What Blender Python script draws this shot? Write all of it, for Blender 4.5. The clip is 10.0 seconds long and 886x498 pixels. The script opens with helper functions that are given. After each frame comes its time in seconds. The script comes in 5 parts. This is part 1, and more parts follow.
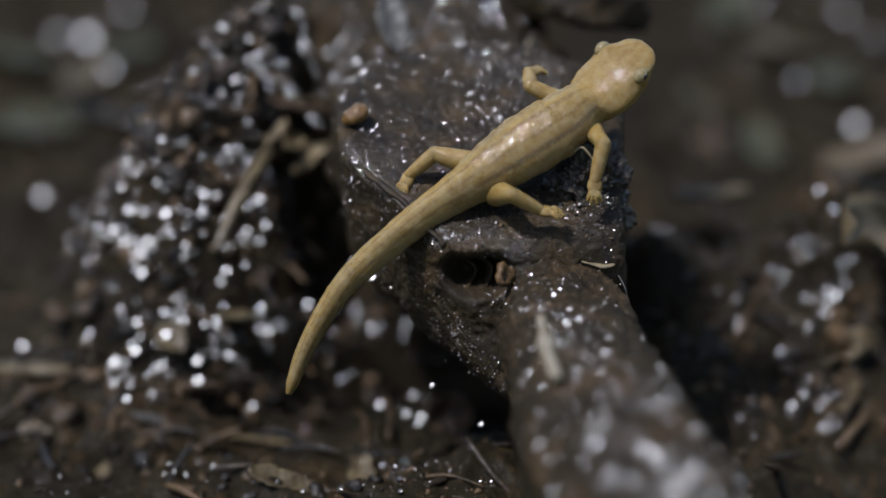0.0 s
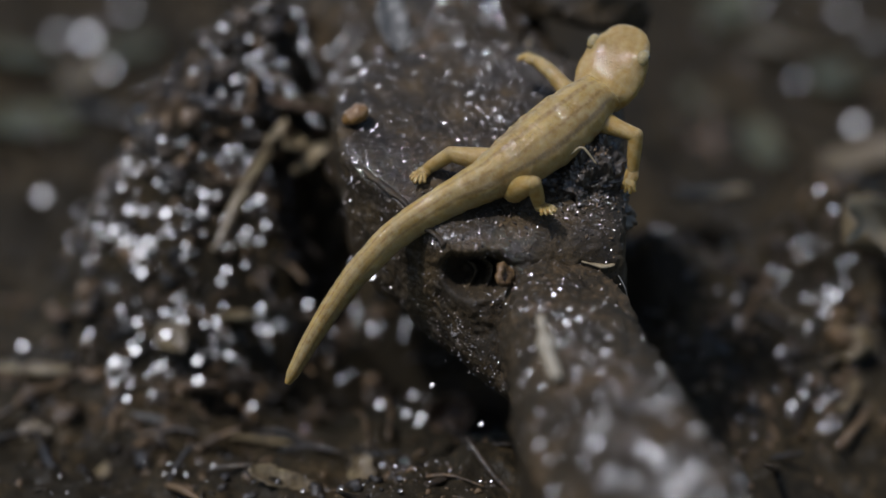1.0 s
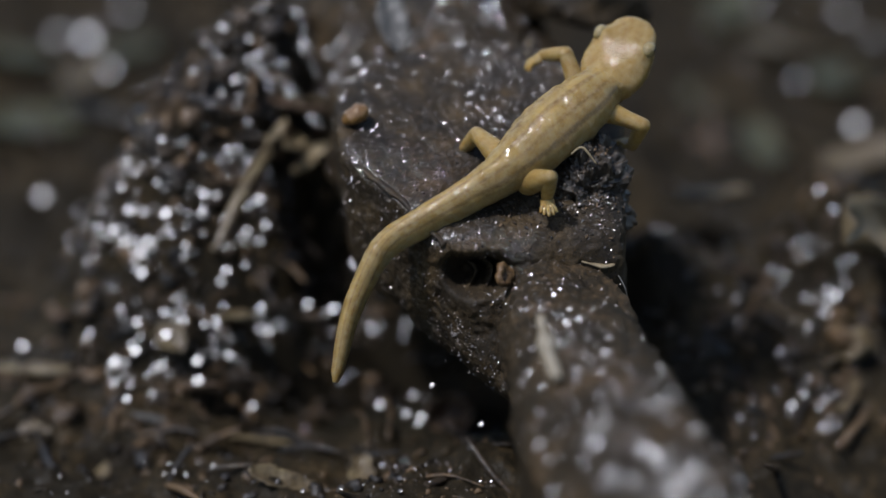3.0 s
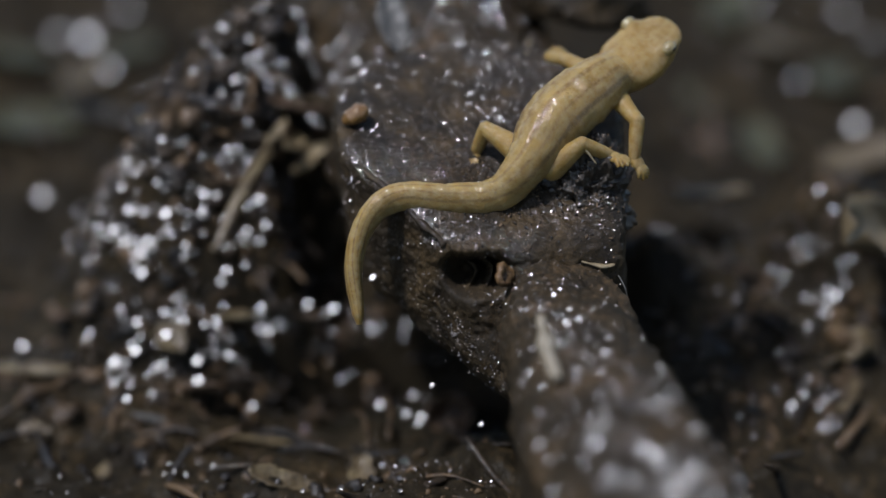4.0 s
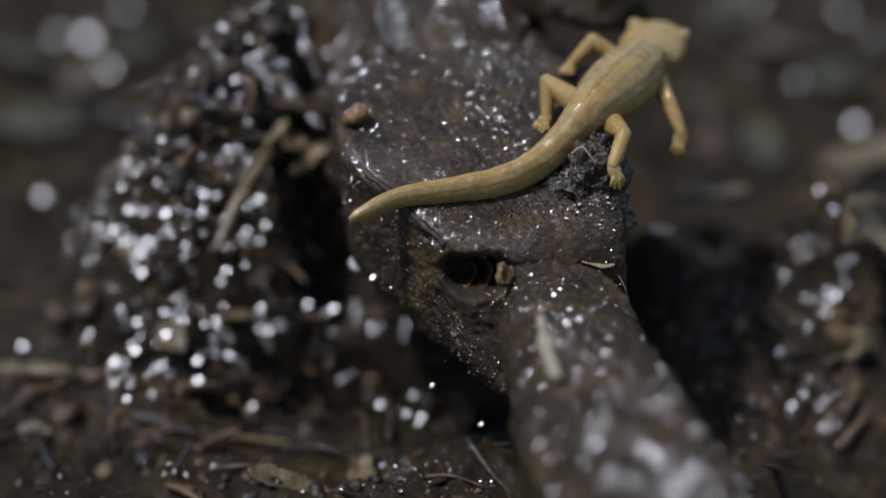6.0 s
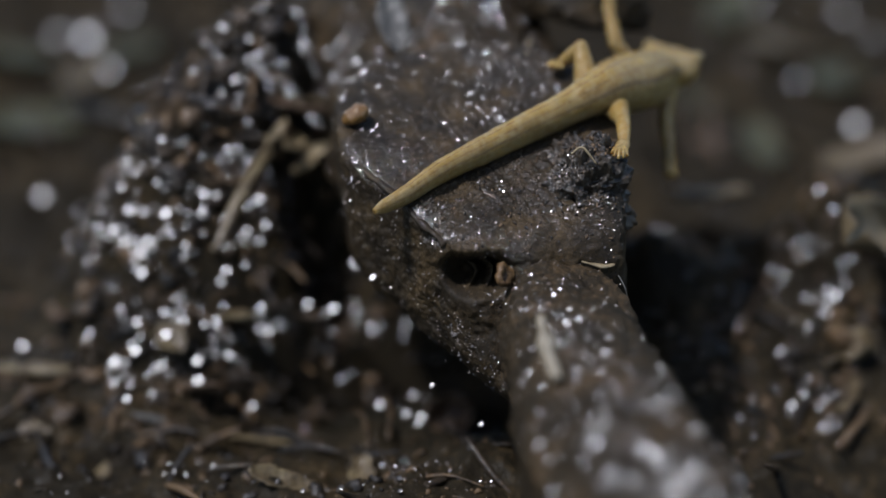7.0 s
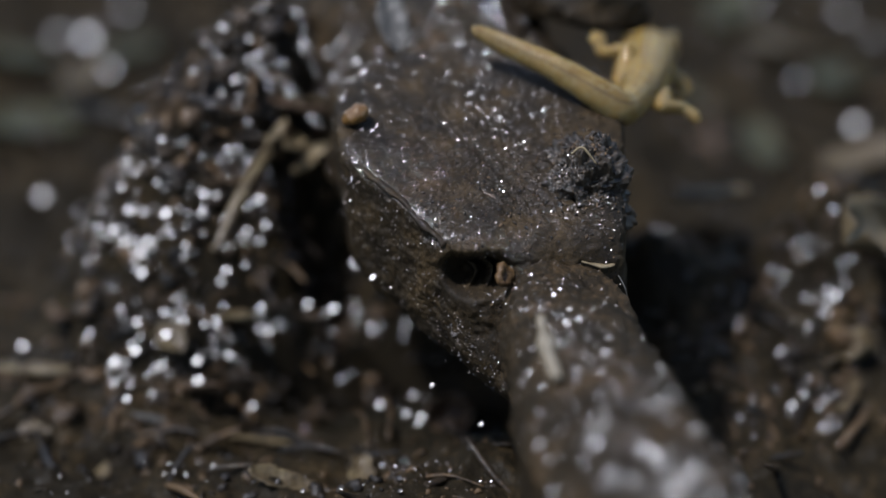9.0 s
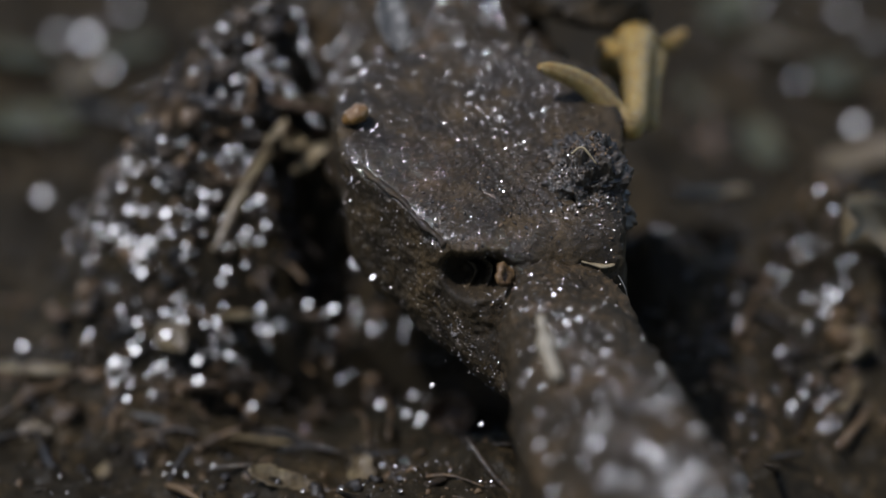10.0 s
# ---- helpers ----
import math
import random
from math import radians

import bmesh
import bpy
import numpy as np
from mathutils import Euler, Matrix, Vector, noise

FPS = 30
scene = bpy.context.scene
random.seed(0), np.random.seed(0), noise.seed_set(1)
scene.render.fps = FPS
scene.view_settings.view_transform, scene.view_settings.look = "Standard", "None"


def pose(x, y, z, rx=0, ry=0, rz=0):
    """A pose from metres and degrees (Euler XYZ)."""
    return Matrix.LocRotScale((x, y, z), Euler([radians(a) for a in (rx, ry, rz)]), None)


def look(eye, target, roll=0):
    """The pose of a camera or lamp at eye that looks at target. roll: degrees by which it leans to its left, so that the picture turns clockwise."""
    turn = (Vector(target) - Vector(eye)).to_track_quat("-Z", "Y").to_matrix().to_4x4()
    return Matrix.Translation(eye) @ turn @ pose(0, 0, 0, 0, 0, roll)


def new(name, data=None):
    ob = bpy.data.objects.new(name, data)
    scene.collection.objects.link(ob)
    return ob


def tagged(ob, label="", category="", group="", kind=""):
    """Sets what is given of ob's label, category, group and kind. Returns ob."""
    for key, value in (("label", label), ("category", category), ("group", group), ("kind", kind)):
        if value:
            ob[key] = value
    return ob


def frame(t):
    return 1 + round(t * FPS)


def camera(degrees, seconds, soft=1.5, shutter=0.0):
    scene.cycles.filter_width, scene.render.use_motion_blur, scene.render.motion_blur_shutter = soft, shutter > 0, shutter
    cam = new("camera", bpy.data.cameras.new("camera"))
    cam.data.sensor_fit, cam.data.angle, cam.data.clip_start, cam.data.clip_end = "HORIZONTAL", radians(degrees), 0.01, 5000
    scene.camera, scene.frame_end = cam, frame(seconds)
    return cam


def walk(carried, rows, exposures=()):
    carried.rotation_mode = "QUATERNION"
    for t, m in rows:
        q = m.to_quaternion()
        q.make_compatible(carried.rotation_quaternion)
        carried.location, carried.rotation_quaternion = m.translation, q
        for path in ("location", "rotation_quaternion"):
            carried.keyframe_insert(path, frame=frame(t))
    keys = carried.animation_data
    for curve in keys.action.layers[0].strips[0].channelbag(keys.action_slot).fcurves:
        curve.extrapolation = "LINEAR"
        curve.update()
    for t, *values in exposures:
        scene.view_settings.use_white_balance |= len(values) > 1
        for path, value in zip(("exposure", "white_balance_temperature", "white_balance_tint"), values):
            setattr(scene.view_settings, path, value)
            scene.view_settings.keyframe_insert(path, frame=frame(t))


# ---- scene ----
# All builders below think in millimetres; MM turns them into metres.
MM = 0.001

# ---- camera: a macro lens on a stand, a hand's width from the log ----
cam = camera(20, 10.0, soft=1.5, shutter=0.5)
cam.data.dof.use_dof = True
cam.data.dof.focus_distance = 0.1805
cam.data.dof.aperture_fstop = 11.0
cam.data.dof.aperture_blades = 8
stand = look((0, -0.180 * math.cos(radians(30)), 0.180 * math.sin(radians(30))), (0, 0, 0))
walk(cam, [(0.0, stand), (10.0, stand)], exposures=[(0.0, 0.38), (10.0, 0.38)])

# ---- daylight ----
SUN_EL, SUN_AZ = 66.0, -115.0
world = bpy.data.worlds.new("sky")
scene.world = world
world.use_nodes = True
sky = world.node_tree.nodes.new("ShaderNodeTexSky")
sky.sky_type, sky.sun_disc = "NISHITA", False
sky.sun_elevation, sky.sun_rotation = radians(SUN_EL), radians(SUN_AZ)
back = world.node_tree.nodes["Background"]
back.inputs["Strength"].default_value = 0.15
world.node_tree.links.new(sky.outputs["Color"], back.inputs["Color"])
sun = new("sun", bpy.data.lights.new("sun", "SUN"))
sun.data.energy, sun.data.angle, sun.data.color = 3.8, radians(4.0), (0.90, 0.915, 1.0)
toward = Vector((math.sin(radians(SUN_AZ)) * math.cos(radians(SUN_EL)), math.cos(radians(SUN_AZ)) * math.cos(radians(SUN_EL)), math.sin(radians(SUN_EL))))
sun.matrix_world = look(toward, (0, 0, 0))


# ---- materials ----
def nodes_of(name):
    m = bpy.data.materials.new(name)
    m.use_nodes = True
    return m, m.node_tree.nodes, m.node_tree.links, m.node_tree.nodes["Principled BSDF"]


def noise_node(n, l, coord, size, detail=4.0, rough=0.6):
    t = n.new("ShaderNodeTexNoise")
    t.inputs["Scale"].default_value = 1.0 / (size * MM)
    t.inputs["Detail"].default_value = detail
    t.inputs["Roughness"].default_value = rough
    l.new(coord, t.inputs["Vector"])
    return t


def ramp(n, l, fac, stops):
    r = n.new("ShaderNodeValToRGB")
    els = r.color_ramp.elements
    while len(els) < len(stops):
        els.new(0.5)
    for e, (p, c) in zip(els, stops):
        e.position, e.color = p, (*c, 1)
    l.new(fac, r.inputs["Fac"])
    return r


def wet(name, dark, mid, light, size=3.0, grain=0.25, rough=0.4, film=1.0, film_rough=0.12, film_ior=1.4, sheen=0.25, bump=0.6, vary=False, dull=None):
    """A wet, dirty surface: three tones in patches, fine grain, a water film on top."""
    m, n, l, p = nodes_of(name)
    tc = n.new("ShaderNodeTexCoord")
    coord = tc.outputs["Object"]
    a = noise_node(n, l, coord, size)
    b = noise_node(n, l, coord, grain, 3.0)
    mix = n.new("ShaderNodeMix")
    mix.data_type = "FLOAT"
    mix.inputs["Factor"].default_value = 0.45
    l.new(a.outputs["Fac"], mix.inputs["A"])
    l.new(b.outputs["Fac"], mix.inputs["B"])
    fac = mix.outputs["Result"]
    if vary:
        geo = n.new("ShaderNodeNewGeometry")
        add = n.new("ShaderNodeMath")
        add.operation = "MULTIPLY_ADD"
        add.inputs[1].default_value, add.inputs[2].default_value = 0.4, -0.2
        l.new(geo.outputs["Random Per Island"], add.inputs[0])
        s = n.new("ShaderNodeMath")
        l.new(add.outputs[0], s.inputs[0])
        l.new(fac, s.inputs[1])
        fac = s.outputs[0]
    r = ramp(n, l, fac, [(0.32, dark), (0.5, mid), (0.7, light)])
    l.new(r.outputs["Color"], p.inputs["Base Color"])
    p.inputs["Roughness"].default_value = rough
    p.inputs["Coat Weight"].default_value = film
    p.inputs["Coat Roughness"].default_value = film_rough
    p.inputs["Coat IOR"].default_value = film_ior
    p.inputs["Specular IOR Level"].default_value = sheen
    if dull is not None:
        # film weight differs at random from cap to cap, so glints vary in brightness
        geo2 = n.new("ShaderNodeNewGeometry")
        span = n.new("ShaderNodeMath")
        span.operation = "MULTIPLY_ADD"
        span.inputs[1].default_value, span.inputs[2].default_value = (1 - dull) * film, dull * film
        l.new(geo2.outputs["Random Per Island"], span.inputs[0])
        l.new(span.outputs[0], p.inputs["Coat Weight"])
    bn = n.new("ShaderNodeBump")
    bn.inputs["Strength"].default_value = bump
    bn.inputs["Distance"].default_value = grain * 0.5 * MM
    l.new(b.outputs["Fac"], bn.inputs["Height"])
    l.new(bn.outputs["Normal"], p.inputs["Normal"])
    l.new(bn.outputs["Normal"], p.inputs["Coat Normal"])
    return m


M_MUD = wet("wet_mud", (0.0065, 0.005, 0.0029), (0.0115, 0.0085, 0.0043), (0.04, 0.026, 0.011), size=6.0, grain=0.6, rough=0.85, film=0.05, film_rough=0.2, sheen=0.08)
M_CRUMB = wet("wet_crumbs", (0.005, 0.0038, 0.0025), (0.02, 0.0125, 0.006), (0.078, 0.046, 0.02), size=2.0, grain=0.3, rough=0.6, film=0.4, film_rough=0.06, vary=True)
M_WOOD = wet("wet_rotten_wood", (0.005, 0.0038, 0.0025), (0.0175, 0.012, 0.006), (0.062, 0.039, 0.016), size=2.6, grain=0.13, rough=0.7, film=0.16, film_rough=0.13, sheen=0.12, bump=1.0)
M_ROOT = wet("wet_root_skin", (0.007, 0.0055, 0.004), (0.021, 0.0155, 0.009), (0.066, 0.041, 0.02), size=3.0, grain=0.35, rough=0.75, film=0.07, film_rough=0.3, sheen=0.06, bump=0.7)
M_CLOD = wet("black_wet_soil", (0.007, 0.005, 0.0035), (0.021, 0.015, 0.009), (0.06, 0.04, 0.023), size=1.2, grain=0.2, rough=0.6, film=0.7, film_rough=0.1, bump=0.9)
M_STRAW = wet("wet_straw", (0.09, 0.062, 0.03), (0.16, 0.12, 0.065), (0.25, 0.20, 0.12), size=1.5, grain=0.2, rough=0.6, film=0.4, film_rough=0.2, bump=0.3)
M_PALE = wet("bleached_wood", (0.12, 0.095, 0.06), (0.18, 0.15, 0.105), (0.27, 0.23, 0.17), size=1.2, grain=0.2, rough=0.6, film=0.3, film_rough=0.2, bump=0.5)
M_LEAF = wet("sodden_leaf", (0.03, 0.022, 0.012), (0.07, 0.05, 0.026), (0.14, 0.11, 0.055), size=2.5, grain=0.3, rough=0.6, film=0.4, film_rough=0.15, bump=0.5)
M_OLIVE = wet("algae_on_leaf", (0.012, 0.011, 0.004), (0.03, 0.028, 0.01), (0.06, 0.055, 0.022), size=3.0, grain=0.4, rough=0.6, film=0.3, film_rough=0.2, bump=0.5)
M_TWIG = wet("wet_twig_bark", (0.02, 0.013, 0.008), (0.06, 0.036, 0.02), (0.13, 0.08, 0.045), size=1.5, grain=0.2, rough=0.6, film=0.5, film_rough=0.15, bump=0.6)
M_AMBER = wet("amber_seed_coat", (0.06, 0.027, 0.007), (0.115, 0.058, 0.016), (0.18, 0.10, 0.032), size=1.0, grain=0.15, film_rough=0.1, bump=0.2)
M_BARK = wet("rusty_bark", (0.035, 0.018, 0.006), (0.075, 0.04, 0.014), (0.13, 0.075, 0.028), size=0.8, grain=0.15, rough=0.6, film=0.3, film_rough=0.2, bump=0.8)
M_GREY = wet("grey_rotten_leaf", (0.03, 0.027, 0.023), (0.06, 0.056, 0.048), (0.11, 0.10, 0.09), size=1.5, grain=0.3, rough=0.6, film=0.4, film_rough=0.2, bump=0.4)
# film for added caps; raised IOR strengthens their glints
M_GLINT_CAP = wet("glint_cap_film", (0.006, 0.0045, 0.003), (0.014, 0.0095, 0.0055), (0.035, 0.023, 0.013), size=1.5, grain=0.6, rough=0.5, film=1.0, film_rough=0.22, film_ior=1.7, sheen=0.2, bump=0.0, vary=True, dull=0.25)
# sharper film with still higher IOR, for the in-focus sparkle caps
M_SPARKLE_CAP = wet("sparkle_cap_film", (0.009, 0.0065, 0.004), (0.026, 0.017, 0.010), (0.07, 0.045, 0.024), size=1.5, grain=0.6, rough=0.6, film=1.0, film_rough=0.06, film_ior=1.85, sheen=0.2, bump=0.0, vary=True, dull=0.2)


M_POOL = wet("black_pool_water", (0.008, 0.0072, 0.005), (0.011, 0.0095, 0.0065), (0.015, 0.0125, 0.008), size=5.0, grain=1.5, rough=0.1, film=0.0, sheen=0.3, bump=0.15)


def skin():
    m, n, l, p = nodes_of("newt_skin")
    at = n.new("ShaderNodeAttribute")
    at.attribute_name = "rest"
    uv = n.new("ShaderNodeUVMap")
    uv.uv_map = "body"
    sep = n.new("ShaderNodeSeparateXYZ")
    l.new(uv.outputs["UV"], sep.inputs[0])
    big = noise_node(n, l, at.outputs["Vector"], 2.2)
    fine = noise_node(n, l, at.outputs["Vector"], 0.20, 2.0)
    # tone round the body: 0 on the spine, 1 on the belly
    tone = ramp(n, l, sep.outputs["Y"], [(0.0, (0.31, 0.215, 0.08)), (0.016, (0.33, 0.235, 0.09)), (0.04, (0.49, 0.38, 0.145)), (0.13, (0.43, 0.325, 0.13)), (0.165, (0.29, 0.20, 0.075)), (0.20, (0.42, 0.32, 0.14)), (0.30, (0.36, 0.265, 0.11)), (0.46, (0.46, 0.355, 0.2)), (1.0, (0.54, 0.43, 0.26))])
    patch = ramp(n, l, big.outputs["Fac"], [(0.3, (0.34, 0.265, 0.135)), (0.55, (0.45, 0.36, 0.19)), (0.75, (0.56, 0.455, 0.25))])
    mul = n.new("ShaderNodeMix")
    mul.data_type, mul.blend_type = "RGBA", "MULTIPLY"
    mul.inputs["Factor"].default_value = 1.0
    # the head is plain, without the lines of the back
    bare = n.new("ShaderNodeMix")
    bare.data_type = "RGBA"
    bare.inputs["A"].default_value = (0.43, 0.325, 0.135, 1)
    onset = ramp(n, l, sep.outputs["X"], [(0.12, (0, 0, 0)), (0.175, (1, 1, 1))])
    l.new(onset.outputs["Color"], bare.inputs["Factor"])
    l.new(tone.outputs["Color"], bare.inputs["B"])
    l.new(bare.outputs["Result"], mul.inputs["A"])
    l.new(patch.outputs["Color"], mul.inputs["B"])
    # pale pinkish-grey mottling, as of flesh under thin skin
    mott = noise_node(n, l, at.outputs["Vector"], 0.55, 3.0)
    mf = ramp(n, l, mott.outputs["Fac"], [(0.38, (0, 0, 0)), (0.7, (0.7, 0.7, 0.7))])
    mm = n.new("ShaderNodeMix")
    mm.data_type = "RGBA"
    mm.inputs["B"].default_value = (0.225, 0.165, 0.075, 1)
    l.new(mf.outputs["Color"], mm.inputs["Factor"])
    l.new(mul.outputs["Result"], mm.inputs["A"])
    # a broken brown line along each side of the back
    wob = n.new("ShaderNodeMath")
    wob.operation = "MULTIPLY_ADD"
    wob.inputs[1].default_value, wob.inputs[2].default_value = 0.10, -0.05
    l.new(big.outputs["Fac"], wob.inputs[0])
    pos = n.new("ShaderNodeMath")
    l.new(sep.outputs["Y"], pos.inputs[0])
    l.new(wob.outputs[0], pos.inputs[1])
    line = ramp(n, l, pos.outputs[0], [(0.28, (0, 0, 0)), (0.312, (1, 1, 1)), (0.335, (1, 1, 1)), (0.375, (0, 0, 0))])
    dots = ramp(n, l, fine.outputs["Fac"], [(0.36, (0.6, 0.6, 0.6)), (0.58, (1, 1, 1))])
    lm = n.new("ShaderNodeMath")
    lm.operation = "MULTIPLY"
    l.new(line.outputs["Color"], lm.inputs[0])
    l.new(dots.outputs["Color"], lm.inputs[1])
    # the line fades along the tail
    fade = ramp(n, l, sep.outputs["X"], [(0.14, (0, 0, 0)), (0.17, (1, 1, 1)), (0.40, (1, 1, 1)), (0.5, (0.7, 0.7, 0.7))])
    lm3 = n.new("ShaderNodeMath")
    lm3.operation = "MULTIPLY"
    l.new(lm.outputs[0], lm3.inputs[0])
    l.new(fade.outputs["Color"], lm3.inputs[1])
    dark = n.new("ShaderNodeMix")
    dark.data_type = "RGBA"
    dark.inputs["B"].default_value = (0.095, 0.058, 0.02, 1)
    l.new(lm3.outputs[0], dark.inputs["Factor"])
    l.new(mm.outputs["Result"], dark.inputs["A"])
    # small pigment specks
    speck = noise_node(n, l, at.outputs["Vector"], 0.16, 2.0)
    sp = ramp(n, l, speck.outputs["Fac"], [(0.58, (0, 0, 0)), (0.70, (0.6, 0.6, 0.6))])
    spk = n.new("ShaderNodeMix")
    spk.data_type = "RGBA"
    spk.inputs["B"].default_value = (0.16, 0.11, 0.05, 1)
    l.new(sp.outputs["Color"], spk.inputs["Factor"])
    l.new(dark.outputs["Result"], spk.inputs["A"])
    l.new(spk.outputs["Result"], p.inputs["Base Color"])
    p.inputs["Roughness"].default_value = 0.6
    p.inputs["Specular IOR Level"].default_value = 0.12
    p.inputs["Coat Weight"].default_value = 0.65
    p.inputs["Coat Roughness"].default_value = 0.06
    p.inputs["Coat IOR"].default_value = 1.48
    bn = n.new("ShaderNodeBump")
    bn.inputs["Strength"].default_value = 0.9
    bn.inputs["Distance"].default_value = 0.05 * MM
    l.new(fine.outputs["Fac"], bn.inputs["Height"])
    l.new(bn.outputs["Normal"], p.inputs["Normal"])
    # flesh shows through the thin skin
    p.inputs["Subsurface Weight"].default_value = 0.6
    p.inputs["Subsurface Radius"].default_value = (1.0, 0.75, 0.35)
    p.inputs["Subsurface Scale"].default_value = 0.9 * MM
    grains = noise_node(n, l, at.outputs["Vector"], 0.23, 2.0)
    bc = n.new("ShaderNodeBump")
    bc.inputs["Strength"].default_value = 1.0
    bc.inputs["Distance"].default_value = 0.07 * MM
    l.new(grains.outputs["Fac"], bc.inputs["Height"])
    l.new(bc.outputs["Normal"], p.inputs["Coat Normal"])
    return m


M_SKIN = skin()
M_EYE = wet("amber_eye", (0.10, 0.07, 0.025), (0.17, 0.125, 0.05), (0.23, 0.18, 0.08), size=0.4, grain=0.1, rough=0.2, film_rough=0.04, bump=0.1)
M_PUPIL = wet("black_pupil", (0.004, 0.004, 0.004), (0.006, 0.006, 0.006), (0.01, 0.01, 0.01), size=0.4, grain=0.1, rough=0.1, film_rough=0.03, bump=0.0)


# ---- mesh helpers ----
def finish(name, verts, faces, material, parent=None, label="", smooth=True):
    me = bpy.data.meshes.new(name)
    me.from_pydata([(v[0] * MM, v[1] * MM, v[2] * MM) for v in verts], [], faces)
    me.validate()
    if smooth:
        me.shade_smooth()
    me.materials.append(material)
    ob = new(name, me)
    ob.parent = parent
    if label:
        ob["label"] = label
    return ob


def rough(p, size, octaves=4, seed=0.0):
    """Fractal noise, about -1 to 1, with detail down from that size in millimetres."""
    q = Vector((p[0] / size + seed, p[1] / size - seed, p[2] / size + 2 * seed))
    return noise.fractal(q, 0.9, 2.1, octaves, noise_basis="PERLIN_ORIGINAL")


def ring_faces(rings, count, closed_ends=True):
    faces = []
    for i in range(rings - 1):
        for k in range(count):
            a, b = i * count + k, i * count + (k + 1) % count
            faces.append((a, a + count, b + count, b))
    if closed_ends:
        faces.append(tuple(range(count)))
        faces.append(tuple(reversed(range((rings - 1) * count, rings * count))))
    return faces


def curve_points(pts, steps):
    """A smooth line through the given points."""
    p = [Vector(q) for q in pts]
    p = [2 * p[0] - p[1]] + p + [2 * p[-1] - p[-2]]
    out = []
    for i in range(1, len(p) - 2):
        a, b, c, d = p[i - 1:i + 3]
        for k in range(steps):
            t = k / steps
            out.append(0.5 * (2 * b + (c - a) * t + (2 * a - 5 * b + 4 * c - d) * t * t + (3 * b - a - 3 * c + d) * t ** 3))
    out.append(p[-2])
    return out


def tube(pts, radii, steps=8, count=10, squash=1.0, bumpy=0.0, seed=0.0):
    """A tapered, slightly uneven rod through pts; radii along its length."""
    line = curve_points(pts, steps)
    verts = []
    for i, c in enumerate(line):
        t = (line[min(i + 1, len(line) - 1)] - line[max(i - 1, 0)]).normalized()
        side = t.cross(Vector((0, 0, 1)))
        side = side.normalized() if side.length > 0.05 else Vector((1, 0, 0))
        up = side.cross(t)
        x = i / (len(line) - 1) * (len(radii) - 1)
        k = min(int(x), len(radii) - 2)
        r = radii[k] + (radii[k + 1] - radii[k]) * (x - k)
        for j in range(count):
            w = 2 * math.pi * j / count
            v = c + side * math.cos(w) * r + up * math.sin(w) * r * squash
            if bumpy:
                v += (v - c) * bumpy * rough(v, 1.2, 3, seed)
            verts.append(v)
    return verts, ring_faces(len(line), count)


# ---- the ground ----
def hump(x, y, cx, cy, rx, ry, h):
    return h * math.exp(-((x - cx) / rx) ** 2 - ((y - cy) / ry) ** 2)


def lie(x, y):
    """Height of the mud, in millimetres, before its roughness."""
    z = -22 - 0.04 * min(60.0, max(0.0, y - 30))
    z += hump(x, y, -14, 29, 9, 8, 25) + hump(x, y, -24, 24, 7, 8, 14) + hump(x, y, -8, 44, 9, 12, 14)
    z += hump(x, y, -15, 18.5, 9, 3.6, 6)
    z += hump(x, y, 35, 27, 9, 8, 12) + hump(x, y, 18, 22, 7, 8, 11) + hump(x, y, -5, -11, 22, 12, 4.0)
    z += hump(x, y, 1, -2, 7, 6, 2.5)
    # the pool under the burl, and the hollow between mound and log
    z -= hump(x, y, -4, 15.5, 9, 4.2, 8.5) + hump(x, y, -9.8, 24.5, 2.8, 4.2, 17)
    return z


def axis_steps(lo, hi, step, far):
    mid = list(np.arange(lo, hi + step / 2, step))
    out, s = [], step
    x = mid[-1]
    while x < far:
        s *= 1.45
        x += s
        out.append(x)
    left, s, x = [], step, mid[0]
    while x > -far:
        s *= 1.45
        x -= s
        left.append(x)
    return left[::-1] + mid + out


def ground_z(x, y):
    z = lie(x, y)
    near = 1.0 if abs(x) < 150 and abs(y) < 250 else 0.3
    return z + near * (2.2 * rough((x, y, 0), 9.0, 3, 3.1) + 0.9 * rough((x, y, 5), 2.2, 3, 7.7))


def build_ground():
    xs, ys = axis_steps(-46, 52, 0.42, 60000), axis_steps(-34, 110, 0.5, 60000)
    verts = [(x, y, ground_z(x, y)) for y in ys for x in xs]
    w = len(xs)
    faces = [(j * w + i, j * w + i + 1, (j + 1) * w + i + 1, (j + 1) * w + i) for j in range(len(ys) - 1) for i in range(w - 1)]
    ob = finish("ground", verts, faces, M_MUD)
    return tagged(ob, "black-brown waterlogged mud with glistening lumps", "mud", kind="structure")


ground = build_ground()


def build_pool():
    """Still black water in the dip under the burl; its shore is where the mud rises through it."""
    level, w, h = -25.3, 40, 26
    verts = [(-24 + 40 * i / w, 4 + 24 * k / h, level + 0.05 * rough((i, k, 0), 5.0, 2, 8.0)) for k in range(h + 1) for i in range(w + 1)]
    faces = [(k * (w + 1) + i, k * (w + 1) + i + 1, (k + 1) * (w + 1) + i + 1, (k + 1) * (w + 1) + i) for k in range(h) for i in range(w)]
    return tagged(finish("water", verts, faces, M_POOL), "still black water pooled in the mud under the log", "water", kind="structure")


build_pool()


# ---- the log: a burl with a split top, and the root that runs from it ----
def plane3(a, b, c):
    a, b, c = Vector(a), Vector(b), Vector(c)
    return a, (b - a).cross(c - a).normalized()


